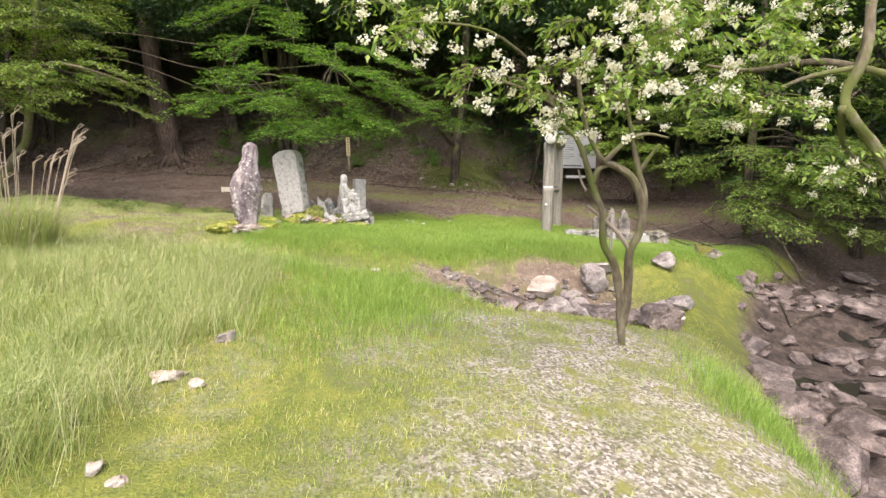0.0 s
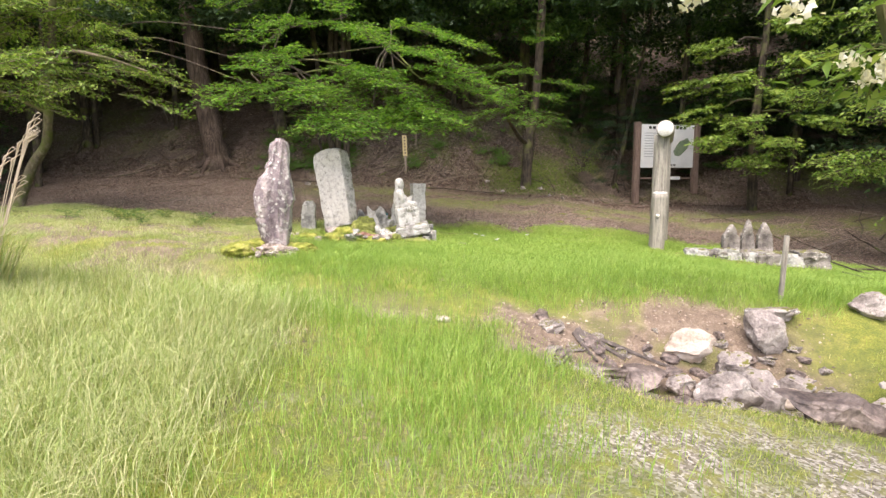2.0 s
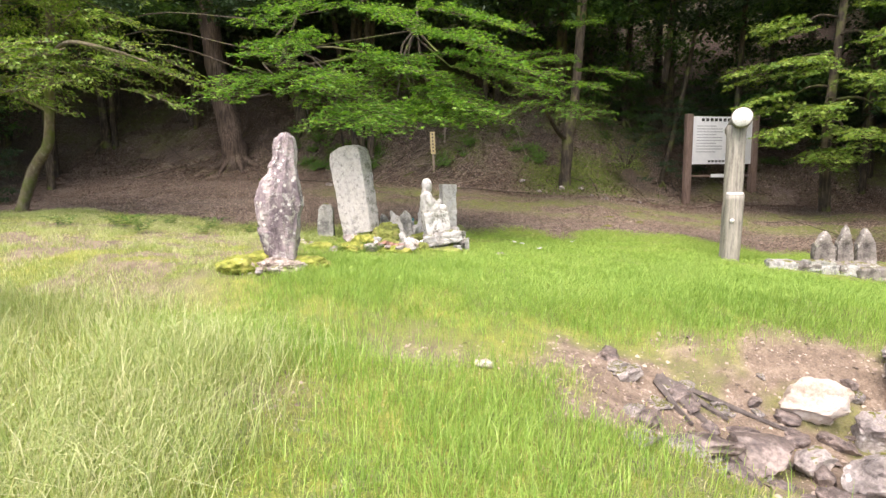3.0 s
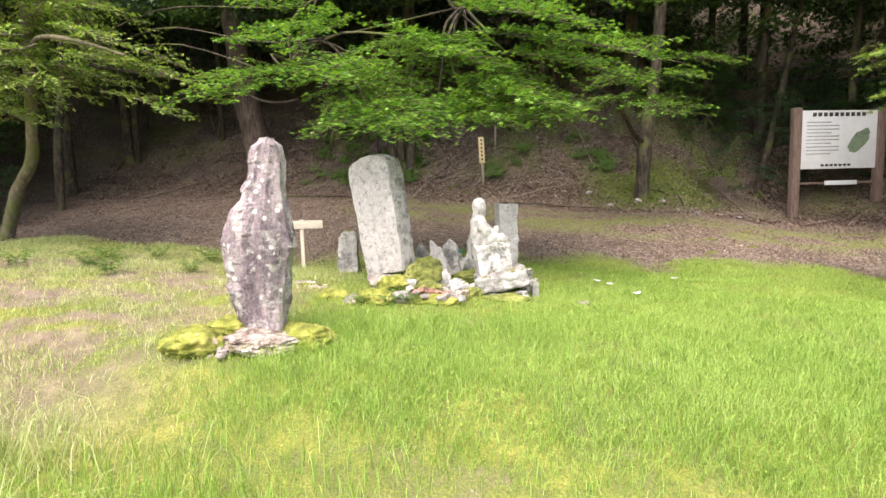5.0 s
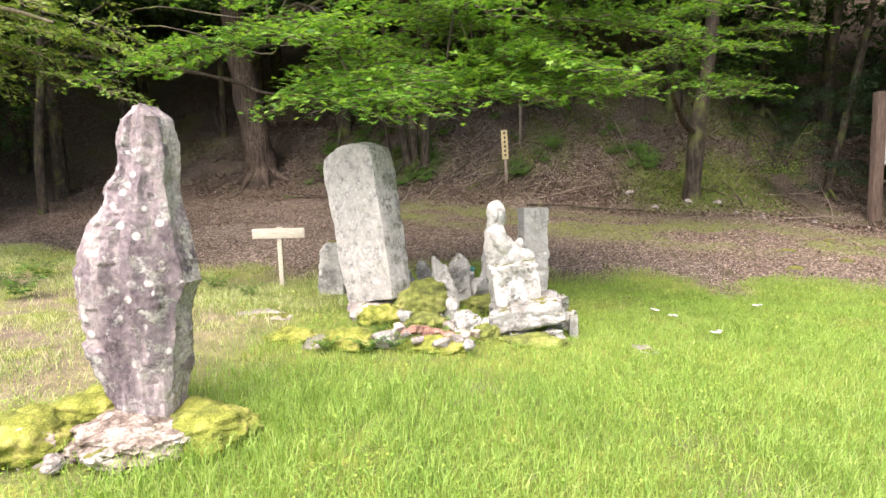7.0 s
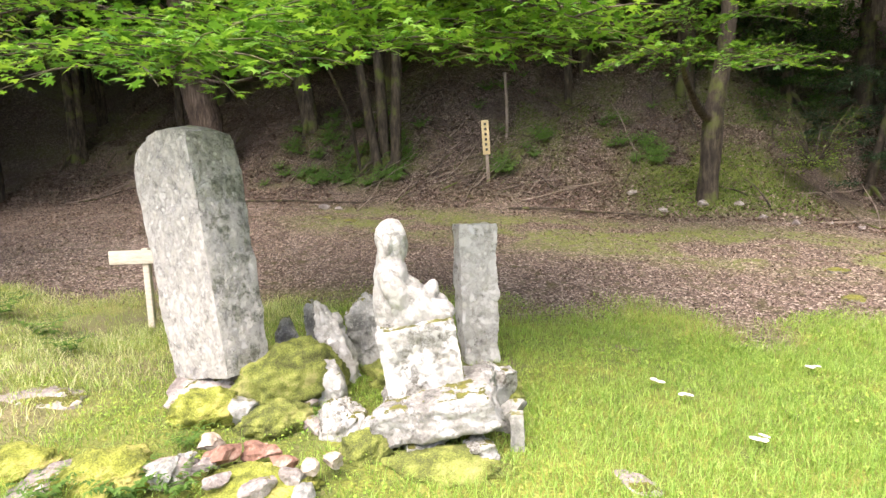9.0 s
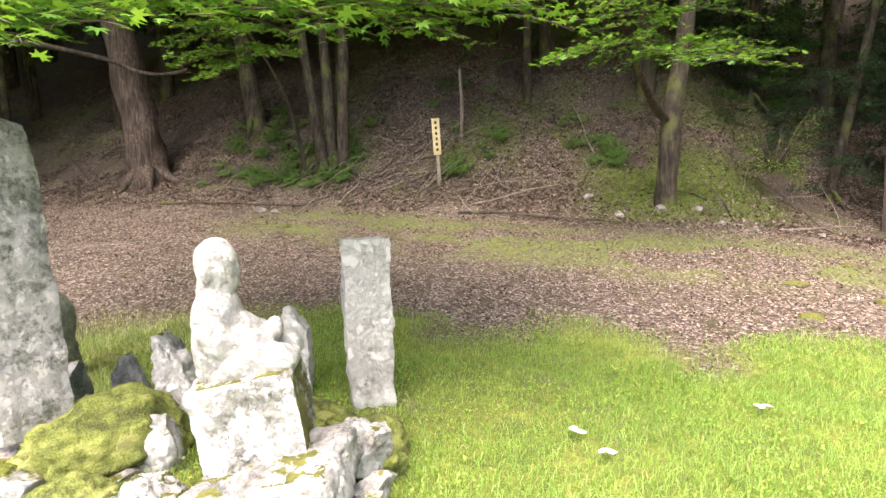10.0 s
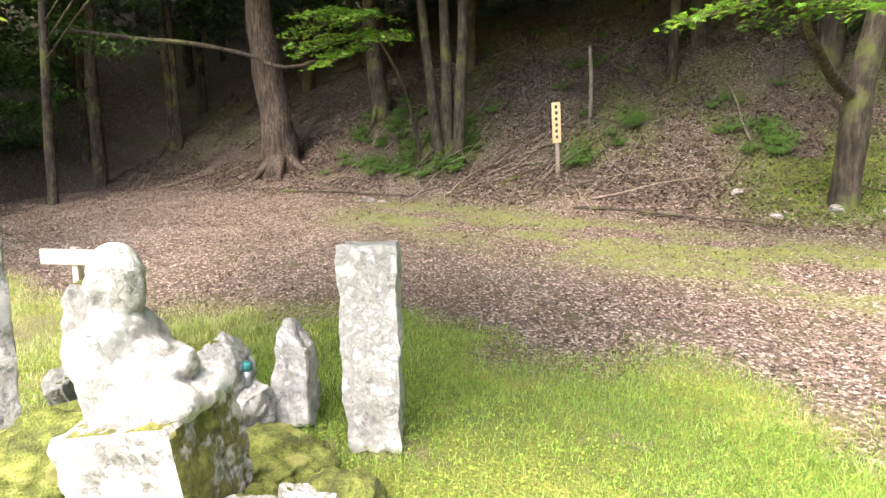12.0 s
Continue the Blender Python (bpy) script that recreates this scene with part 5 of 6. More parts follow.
for q in MAINS:
    limb(t, "limb", [(-12.5, 15.9, 2.4 + 0.5 * q[2]), (-9.4, 15.4, 3.0 + 0.5 * q[2]), (-6.9 + 0.2 * q[2], 14.4, 0.7 + 0.85 * q[2]), q], 0.016, 0.009, M_DARKBARK, o, 8, 0.6, 5)
for k, (tip, ln) in enumerate(FANS):
    tip = Vector(tip)
    joint = min(MAINS, key=lambda q: (Vector(q) - tip - Vector((-1.5, 1.2, 0.6))).length)
    back = tip + (Vector((-4.5, 15.0, tip.z + 1.2)) - tip).normalized() * ln + Vector((0, 0, 0.10 * ln))
    mid = Vector(joint).lerp(back, 0.5) + Vector((lrng.normal(0, 0.15), lrng.normal(0, 0.15), 0.15 + lrng.normal(0, 0.12)))
    limb(t, "branch", [joint, mid, back], 0.024, 0.012, M_DARKBARK, o, 6, 0.3, 4)
    lv.spray(tip, back, 1.0, 24, 0.052, 0.042)
    lv.spray(tip + Vector((0.25, 0.15, -0.06)), back + Vector((0.2, 0.1, -0.02)), 0.85, 18, 0.05, 0.045)
lv.grow(t, M_MAPLE, STAR, 0.28, 0.12, M_DARKBARK, o)

# small maple on the bank
t, o = at(0.45, 18.45, "maple_tree", "young maple with a crooked branch standing on the bank", "maple")
limb(t, "trunk", [(0.38, 18.45, o[2] - 0.3), (0.45, 18.45, 2.5), (0.62, 18.5, 3.7), (0.72, 18.5, 5.2), (0.8, 18.4, 8.0)], 0.16, 0.09, M_DARKBARK, o, 12)
limb(t, "branch", [(0.40, 18.4, 2.6), (0.2, 18.0, 2.7), (0.0, 17.4, 2.9), (-0.17, 16.8, 3.1), (-0.2, 16.2, 3.3)], 0.07, 0.025, M_DARKBARK, o, 8)
lv = Leafage()
for tip, back in [((-1.1, 15.6, 3.0), (0.2, 16.6, 3.3)), ((0.3, 15.3, 2.75), (0.0, 16.8, 3.2)), ((0.9, 15.9, 2.85), (0.2, 16.9, 3.3)), ((-0.6, 15.4, 3.5), (0.1, 17.0, 3.6)),
                  ((0.8, 15.5, 3.4), (0.3, 17.0, 3.7)), ((-0.2, 15.4, 4.0), (0.3, 17.2, 4.3)), ((1.6, 16.2, 3.7), (0.6, 17.6, 4.2)), ((-1.4, 16.4, 4.3), (0.3, 17.6, 4.6)),
                  ((0.6, 15.8, 4.8), (0.6, 17.6, 5.2))]:
    lv.spray(tip, back, 0.9, 18, 0.055, 0.05)
lv.grow(t, M_MAPLE, STAR, 0.28, 0.12, M_DARKBARK, o)

# low maple shoots beside the trunks
t, o = at(-5.9, 19.0, "maple_sapling", "leafy maple sapling before the thin trunks", "sapling")
limb(t, "stem", [(-5.9, 19.0, o[2] - 0.1), (-6.0, 18.6, 3.4), (-6.2, 17.6, 4.6)], 0.035, 0.015, M_DARKBARK, o, 8)
lv = Leafage()
for tip, back in [((-6.2, 16.8, 3.45), (-6.1, 17.8, 3.9)), ((-6.9, 16.9, 3.7), (-6.1, 17.8, 4.1)), ((-5.2, 17.0, 3.7), (-6.0, 17.8, 4.1)), ((-6.5, 16.7, 4.2), (-6.1, 17.8, 4.4)), ((-5.6, 16.7, 4.0), (-6.0, 17.9, 4.4)), ((-7.3, 17.2, 4.1), (-6.2, 17.9, 4.5))]:
    lv.spray(tip, back, 0.7, 16, 0.07, 0.055)
lv.grow(t, M_MAPLE, STAR, 0.3, 0.15, M_DARKBARK, o)

# crooked tree on the left
t, o = at(-10.6, 12.8, "crooked_tree", "crooked grey-barked tree with bright leaves, its high crown added for shade", "tree")
limb(t, "trunk", [(-10.6, 12.8, o[2] - 0.15), (-10.42, 12.8, 1.3), (-10.1, 12.75, 1.85), (-9.7, 12.7, 2.3), (-9.5, 12.6, 2.9), (-9.2, 12.4, 3.7), (-8.8, 12.1, 4.6), (-8.6, 12.0, 6), (-8.7, 11.8, 8.2)], 0.12, 0.05, M_BARK, o, 10)
limb(t, "branch", [(-9.5, 12.6, 2.9), (-9.9, 12.2, 3.2), (-10.4, 11.8, 3.4)], 0.05, 0.02, M_BARK, o, 8)
limb(t, "branch", [(-9.2, 12.4, 3.7), (-8.4, 11.9, 3.9), (-7.4, 11.6, 3.7), (-6.5, 11.4, 3.4)], 0.045, 0.015, M_BARK, o, 8)
lv = Leafage()
for k in range(84):
    a = lrng.uniform(0, 2 * math.pi)
    zz = lrng.uniform(2.85, 5.6)
    r = lrng.uniform(0.8, 1.9)
    mid = Vector((-7.9 - 0.9 * (k % 3), 11.7 + 0.3 * (k % 2), zz + 0.3))
    tip = mid + Vector((math.cos(a) * r, math.sin(a) * r, -0.35 * r))
    lv.spray(tip, mid.lerp(tip, 0.25), 0.7, 12, 0.085, 0.055)
# unseen high crown, added to shade the litter behind on the left
for k in range(44):
    lv.cloud((lrng.uniform(-13.0, -5.2), lrng.uniform(9.4, 13.6), lrng.uniform(6.8, 9.2)), (1.0, 0.9, 0.35), 150, 0.11)
lv.grow(t, M_BRIGHT, LEAF, 0.4, 0.25, M_BARK, o)

# flowering tree leaning over the path
t, o = at(1.70, 4.85, "flowering_tree", "small twin-stemmed tree with white blossom leaning over the path", "tree")
limb(t, "stem", [(1.67, 4.85, -0.26), (1.58, 4.72, 0.37), (1.49, 4.65, 0.66), (1.38, 4.60, 0.83), (1.34, 4.53, 1.12), (1.25, 4.49, 1.31), (1.17, 4.44, 1.51), (1.07, 4.39, 1.71), (0.95, 4.37, 1.82), (0.82, 4.31, 2.05), (0.73, 4.26, 2.25)], 0.036, 0.012, M_BARK, o, 10, 0.9)
limb(t, "stem", [(1.65, 4.80, 0.06), (1.65, 4.70, 0.48), (1.62, 4.62, 0.76), (1.68, 4.58, 0.93), (1.67, 4.52, 1.18), (1.57, 4.47, 1.38), (1.41, 4.45, 1.49), (1.30, 4.43, 1.54), (1.18, 4.39, 1.71), (1.09, 4.33, 1.95), (1.04, 4.28, 2.17)], 0.036, 0.014, M_BARK, o, 10, 0.9)
limb(t, "branch", [(1.69, 4.58, 0.93), (1.68, 4.50, 1.25), (1.60, 4.45, 1.45), (1.53, 4.40, 1.68), (1.47, 4.35, 1.89), (1.40, 4.29, 2.11)], 0.026, 0.010, M_BARK, o, 8, 0.9)
limb(t, "branch", [(1.32, 4.44, 1.52), (1.43, 4.41, 1.64), (1.52, 4.39, 1.71), (1.65, 4.38, 1.74), (1.81, 4.39, 1.71)], 0.024, 0.009, M_BARK, o, 8, 0.9)
limb(t, "branch", [(1.24, 4.48, 1.35), (1.27, 4.46, 1.45), (1.34, 4.45, 1.49), (1.42, 4.45, 1.49)], 0.020, 0.012, M_BARK, o, 8, 0.6)
limb(t, "branch", [(1.60, 4.46, 1.43), (1.67, 4.43, 1.54), (1.74, 4.40, 1.66)], 0.018, 0.010, M_BARK, o, 8, 0.6)
limb(t, "branch", [(0.91, 4.1, 1.87), (0.6, 3.9, 2.0), (0.2, 3.8, 2.1)], 0.012, 0.005, M_BARK, o, 6, 0.3)
limb(t, "branch", [(0.80, 4.2, 2.13), (0.3, 3.7, 2.35), (-0.3, 3.5, 2.35)], 0.012, 0.005, M_BARK, o, 6, 0.3)
limb(t, "snag", [(1.21, 4.52, 1.16), (1.36, 4.55, 1.04), (1.50, 4.58, 0.92), (1.62, 4.62, 0.77)], 0.014, 0.022, M_DEAD, o, 8, 0.6)
limb(t, "snag", [(1.19, 4.49, 1.29), (1.15, 4.48, 1.35), (1.11, 4.45, 1.46)], 0.012, 0.006, M_DEAD, o, 6, 0.3)
lv = Leafage()
fl = Leafage()
SPRIGS = [((-0.2, 3.5, 2.15), 0.5), ((-0.05, 3.5, 2.35), 0.5), ((0.26, 3.8, 2.05), 0.4), ((0.94, 3.8, 2.36), 0.45), ((1.12, 3.6, 2.16), 0.4), ((1.21, 3.5, 1.86), 0.35),
          ((1.32, 3.6, 2.44), 0.5), ((0.84, 3.8, 2.1), 0.35), ((0.46, 3.9, 2.0), 0.35), ((-0.5, 3.6, 2.4), 0.5), ((0.3, 3.7, 2.45), 0.5), ((1.5, 3.8, 2.3), 0.5), ((0.7, 3.7, 1.85), 0.3),
          ((1.15, 3.7, 1.95), 0.3), ((0.9, 4.3, 1.75), 0.3), ((0.6, 3.6, 2.6), 0.5), ((1.0, 3.6, 2.65), 0.5)]
for p, r in SPRIGS:
    p = Vector(p)
    for j in range(2):
        a = lrng.uniform(0, 6.28)
        tip = p + Vector((math.cos(a) * r * 0.5, math.sin(a) * r * 0.4, lrng.uniform(-0.12, 0.08)))
        lv.spray(tip, p + Vector((0, 0, 0.08)), 0.24, 7, 0.075, 0.055, 0.3, 0.003)
        for q in range(4 if p.x > 0.8 else 3):
            m = p + Vector(lrng.normal(0, 1, 3)) * r * 0.34
            fl.cloud(m, (0.055, 0.05, 0.045), 44, 0.022)
lv.grow(t, M_BRIGHT, (LEAF[0] * (0.8, 1, 1), LEAF[1]), 0.5, 0.5, M_BARK, o)
ob = new("blossom", leaf_mesh("blossom", np.array([tuple(v) for v in fl.c]) - np.array(o), fl.s, M_PETAL, PETAL, lrng, 0.9))
ob.parent = t
tagged(ob, "clusters of white flowers", kind="stuff")

# second blossoming tree at the stream
t, o = at(4.5, 4.6, "flowering_tree", "lichened tree with bare low limbs and white blossom by the stream", "tree")
limb(t, "trunk", [(4.5, 4.6, o[2] - 0.1), (4.4, 4.8, 0.2), (4.25, 5.0, 1.2), (4.0, 5.05, 1.68), (3.72, 5.0, 1.95), (3.68, 5.05, 2.15), (3.80, 5.0, 2.58), (3.85, 5.1, 3.6)], 0.052, 0.034, M_BARK, o, 12, 0.9)
limb(t, "branch", [(4.1, 5.0, 2.3), (3.6, 5.3, 2.5), (3.1, 5.6, 2.48), (2.7, 5.7, 2.55)], 0.035, 0.012, M_BARK, o, 8, 0.4)
limb(t, "branch", [(3.62, 5.0, 2.03), (3.9, 5.3, 1.7), (4.4, 5.6, 1.5)], 0.035, 0.012, M_BARK, o, 8, 0.4)
limb(t, "branch", [(3.8, 5.05, 2.4), (3.3, 5.1, 2.3), (2.9, 5.1, 2.1)], 0.03, 0.008, M_BARK, o, 8, 0.4)
lv, fl = Leafage(), Leafage()
for p in [(2.86, 5.0, 2.6), (2.1, 4.7, 2.45), (3.3, 5.2, 2.9), (2.5, 5.2, 2.8), (2.6, 5.0, 2.2), (3.9, 5.4, 1.6), (4.2, 5.3, 2.7), (3.6, 5.2, 3.0), (3.1, 5.0, 2.0), (4.4, 5.6, 1.45), (1.9, 4.8, 2.75), (2.3, 4.9, 2.1)]:
    p = Vector(p)
    for j in range(4):
        a = lrng.uniform(0, 6.28)
        tip = p + Vector((math.cos(a) * 0.4, math.sin(a) * 0.4, lrng.uniform(-0.25, 0.05)))
        lv.spray(tip, p + Vector((0, 0, 0.08)), 0.28, 8, 0.085, 0.055, 0.3, 0.003)
    for j in range(9):
        fl.cloud(p + Vector(lrng.normal(0, 1, 3)) * 0.24, (0.07, 0.07, 0.06), 48, 0.023)
lv.grow(t, M_BRIGHT, (LEAF[0] * (0.9, 1, 1), LEAF[1]), 0.5, 0.5, M_BARK, o)
ob = new("blossom", leaf_mesh("blossom", np.array([tuple(v) for v in fl.c]) - np.array(o), fl.s, M_PETAL, PETAL, lrng, 0.9))
ob.parent = t
tagged(ob, "clusters of white flowers", kind="stuff")

# leafy trees on the right, beyond the stream
for (x, y), h, mt, fans in [((7.6, 13.4), 4.2, M_BRIGHT, [(-2.6, -1.2, 1.2), (-2.2, -2.0, 2.0), (-1.4, -2.4, 1.4), (-2.8, -0.4, 2.4), (-1.8, -1.6, 3.2), (-0.6, -2.6, 2.4), (-0.4, -2.2, 1.0), (0.6, -2.6, 1.6),
                                                            (-1.2, -2.2, 0.6), (-2.4, -1.4, 3.6), (-0.8, -2.0, 3.4), (0.8, -2.2, 3.0), (1.8, -2.2, 1.2), (1.6, -2.4, 2.4), (-3.2, -0.8, 3.0), (-2.0, -0.6, 1.0),
                                                            (0.2, -2.4, 0.5), (1.2, -2.6, 0.6), (2.4, -1.8, 3.2), (-3.4, -1.2, 4.2),
                                                            (-0.9, -3.2, -0.1), (-0.2, -3.4, 0.4), (0.7, -3.3, -0.2), (-1.6, -2.8, 0.2), (1.5, -3.2, 0.2), (-0.5, -3.6, 0.9), (0.4, -3.8, 1.4), (1.4, -3.8, 1.0)]),
                           ((6.2, 17.2), 5.0, M_BRIGHT, [(-1.9, -1.6, 1.6), (-2.2, -1.0, 2.3), (-1.2, -1.8, 2.0), (-0.4, -2.0, 1.5), (-2.4, -0.6, 3.0), (-1.4, -1.6, 3.0), (-0.2, -2.0, 2.6), (0.8, -2.0, 2.0), (0.4, -1.8, 3.4),
                                                        (-0.8, -1.6, 1.1), (-2.0, -1.2, 3.8), (0.0, -1.8, 4.2)])]:
    t, o = at(x, y, "leafy_tree", "leafy green tree with drooping sprays beyond the stream" if y < 15 else "light green tree with low layered sprays at the wood's edge", "tree")
    limb(t, "trunk", [(x, y, o[2] - 0.2), (x - 0.1, y - 0.1, o[2] + h * 0.45), (x + 0.1, y, o[2] + h), (x, y, o[2] + h * 1.5)], 0.13, 0.05, M_DARKBARK, o)
    lv = Leafage()
    for dx, dy, dz in fans:
        tip = Vector((x + dx, y + dy, o[2] * 0.3 + dz + 0.5))
        hub = Vector((x, y, max(o[2] + 0.6, tip.z + 0.5)))
        back = tip.lerp(hub, 0.55)
        limb(t, "branch", [hub, hub.lerp(back, 0.6) + Vector((0, 0, 0.12)), back], 0.035, 0.014, M_DARKBARK, o, 6, 0.2, 3)
        lv.spray(tip, back, 0.9, 20, 0.085 if y < 15 else 0.07, 0.05)
        lv.spray(tip + Vector((0.2, 0.2, -0.2)), back + Vector((0.2, 0.1, -0.15)), 0.8, 14, 0.085 if y < 15 else 0.07, 0.055)
    lv.grow(t, mt, LEAF if y < 15 else STAR, 0.4, 0.3, M_DARKBARK, o)

# trunks on the bank
t, o = at(-9.35, 18.75, "cedar_tree", "old cedar with stringy red-brown bark and flaring roots", "cedar")
limb(t, "trunk", [(-9.2, 18.7, o[2] - 0.4), (-9.3, 18.75, o[2] + 0.25), (-9.5, 18.8, 3.4), (-9.9, 18.9, 5.6), (-10.2, 19, 9.0), (-10.3, 19, 14)], 0.42, 0.2, M_CEDAR, o, 20, 0.3)
for k in range(7):
    a = k * 0.9 + 2.6
    limb(t, "root", [(-9.3, 18.75, o[2] + 0.45), (-9.25 + 0.45 * math.cos(a), 18.75 + 0.4 * math.sin(a), o[2] + 0.05), (-9.2 + 0.9 * math.cos(a), 18.75 + 0.8 * math.sin(a), gz(-9.2 + 0.9 * math.cos(a), 18.75 + 0.8 * math.sin(a)) - 0.1)], 0.15, 0.03, M_CEDAR, o, 8, 0.4, 4)
limb(t, "limb", [(-13.0, 16.6, 5.0), (-11.6, 17.2, 4.75), (-10.6, 17.5, 4.6), (-9.9, 18.0, 4.45), (-9.4, 18.25, 4.3), (-8.9, 18.3, 4.08), (-8.4, 18.35, 4.0), (-7.9, 18.4, 4.05)], 0.05, 0.03, M_DARKBARK, o, 8, 0.4)
TRUNKS = [((-7.8, 20.3), (-8.2, 20.5), 0.20), ((-5.62, 19.1), (-6.1, 19.4), 0.10), ((-5.5, 19.25), (-5.62, 19.4), 0.11), ((-5.2, 19.05), (-5.1, 19.2), 0.11), ((3.35, 20.6), (4.0, 21.0), 0.08),
          ((-14.4, 19.7), (-14.6, 19.8), 0.14), ((2.5, 22.5), (2.7, 22.7), 0.12), ((-1.6, 22.8), (-1.7, 23), 0.10), ((-3.0, 24.0), (-3.0, 24.2), 0.18), ((1.6, 23.6), (1.5, 24), 0.14)]
for (x, y), (x2, y2), r in TRUNKS:
    t, o = at(x, y, "bank_tree", "mossy brown forest trunk on the bank" if r < 0.2 else "thick brown trunk with exposed roots on the bank", "tree", "trunks on the bank")
    limb(t, "trunk", [(x, y, o[2] - 0.3), (x + 0.02, y, o[2] + 0.1), (x2, y2, o[2] + 2.8), (x2 + (x2 - x) * 1.5, y2, o[2] + 9)], r * 1.25, r * 0.6, M_DARKBARK, o, 12, 0.3)
    for k in range(4):
        a = k * 1.6 + x
        ex, ey = x + 0.5 * math.cos(a), y + 0.45 * math.sin(a)
        limb(t, "root", [(x, y, o[2] + r * 1.5), (x + 0.2 * math.cos(a), y + 0.2 * math.sin(a), o[2] + 0.05), (ex, ey, gz(ex, ey) - 0.06)], r * 0.6, 0.015, M_DARKBARK, o, 6, 0.4, 3)

# the wood behind: three crowns shared by many trees
crowns = []
for k, (mt, shape, size) in enumerate([(M_FOREST, LEAF, 0.16), (M_EVERGREEN, LEAF, 0.16), (M_FOREST, LEAF, 0.13)]):
    lv = Leafage()
    for j in range(64):
        a, r, zz = lrng.uniform(0, 6.28), 3.3 * math.sqrt(lrng.uniform(0.02, 1)), lrng.uniform(1.6, 8.5)
        lv.cloud((r * math.cos(a), r * math.sin(a), zz - 0.22 * r), (0.95, 0.95, 0.32), 190, size)
    crowns.append(leaf_mesh("crown", np.array([tuple(v) for v in lv.c]), lv.s, mt, shape, lrng, 0.5, 0.3, np.array(lv.h)))
bm = bmesh.new()
tube(bm, bend([(0, 0, -0.8), (0.05, 0, 2), (-0.05, 0.1, 5), (0, 0, 9.5)], 4), taper(13, 0.17, 0.06), 9, 0.3)
stem = finish(bm, "trunk", M_DARKBARK)
spots = []
frnd = random.Random(11)
for row, (y, n, x0, x1) in enumerate([(22.0, 9, -18, 14), (24.5, 10, -22, 18), (27.5, 10, -24, 20), (31.0, 11, -28, 24), (36.0, 11, -34, 30), (42.0, 10, -38, 34)]):
    for k in range(n):
        spots.append((x0 + (x1 - x0) * (k + frnd.uniform(0.1, 0.9)) / n, y + frnd.uniform(-0.9, 0.9)))
for k in range(14):
    spots.append((-14.5 - 2.4 * (k % 3) - frnd.uniform(0, 1), 8.0 + 1.1 * k))
for k in range(16):
    spots.append((-20.0 - 2.6 * (k % 3) - frnd.uniform(0, 1.5), 9.0 + 1.2 * k))
for k in range(12):
    spots.append((11.0 + 2.2 * (k % 3) + frnd.uniform(0, 1), 7.0 + 1.2 * k))
for k, (x, y) in enumerate(spots):
    s = frnd.uniform(0.85, 1.3)
    t = thing("forest_tree", x, y, gz(x, y), "dark green forest tree on the wooded slope", "tree", "trees of the wood", frnd.uniform(0, 360))
    lift = 2.8 if -28 < x < -12 and 10 - 0.37 * (x + 0.5) < y < 26 else 1.3 if y < 26 and -16 < x < 0 else 0.1 if y < 23.5 else -0.4
    for nm, me in (("trunk", stem), ("crown", crowns[(k * 7 + k // 3) % 3])):
        ob = new(nm, me)
        ob.parent = t
        ob.matrix_local = Matrix.Translation((0, 0, lift if nm == "crown" else 0)) @ Matrix.Diagonal((s, s, s, 1))
        if nm == "crown":
            ob["kind"] = "stuff"

# tall bank trees, added so their crowns over the litter shade the slope
for k, (x, y) in enumerate([(-14.0, 19.6), (-11.6, 20.4), (-2.0, 21.6), (5.6, 21.4), (8.6, 20.2), (11.4, 19.0)] + [q[0] for q in TRUNKS[:5]] + [(-9.9, 18.9), (0.7, 18.5), (-3.6, 22.4)]):
    t = thing("shade_canopy_tree", x, y, gz(x, y), "tall added forest tree whose dense dark green overhanging crown shades the bank", "tree", "trees overhanging the clearing", 0)
    bm = bmesh.new()
    tube(bm, bend([(0, 0, 3.0 if k > 5 else -0.3), (0.1, -0.2, 5), (0, -0.9, 8), (0, -1.4, 11)], 4), taper(13, 0.09, 0.05), 8, 0.3)
    part("trunk", bm, M_DARKBARK, t)
    for j, (dy, dz) in enumerate([(18.0 - y, 5.3), (20.2 - y, 5.8)]):
        ob = new("crown", crowns[(k + j) % 2])
        ob.parent = t
        ob["kind"] = "stuff"
        ob.matrix_local = pose(0.5 * math.sin(k), dy + 0.5 * math.cos(2.3 * k), dz - gz(x, y) - 0.6, 0, 0, 70 * k + 40 * j)

# evergreen shrubs in the shade of the wood
shade = [(-15 + 0.78 * k + frnd.uniform(-0.5, 0.5), 21.4 + frnd.uniform(0, 2.2) - (0.8 if k % 4 == 0 else 0)) for k in range(34)]
shade = [(x, y if x > 2 else y + 2.2) for k, (x, y) in enumerate(shade) if x > 2 or (x > -10.5 and k % 3 == 0)]
shade += [(-12.6 - 0.5 * (k % 4) - frnd.uniform(0, 0.8), 11.2 + 0.6 * k) for k in range(5)]
for k, (x, y) in enumerate(shade):
    t = thing("evergreen_shrub", x, y, gz(x, y) - 0.3, "dark evergreen shrub under the forest trees", "shrub", "shrubs under the wood", frnd.uniform(0, 360))
    ob = new("foliage", crowns[1 if k % 3 else 0])
    ob.parent = t
    ob["kind"] = "stuff"
    q = frnd.uniform(0.26, 0.40)
    ob.matrix_local = Matrix.Diagonal((q, q, q * 0.9, 1))

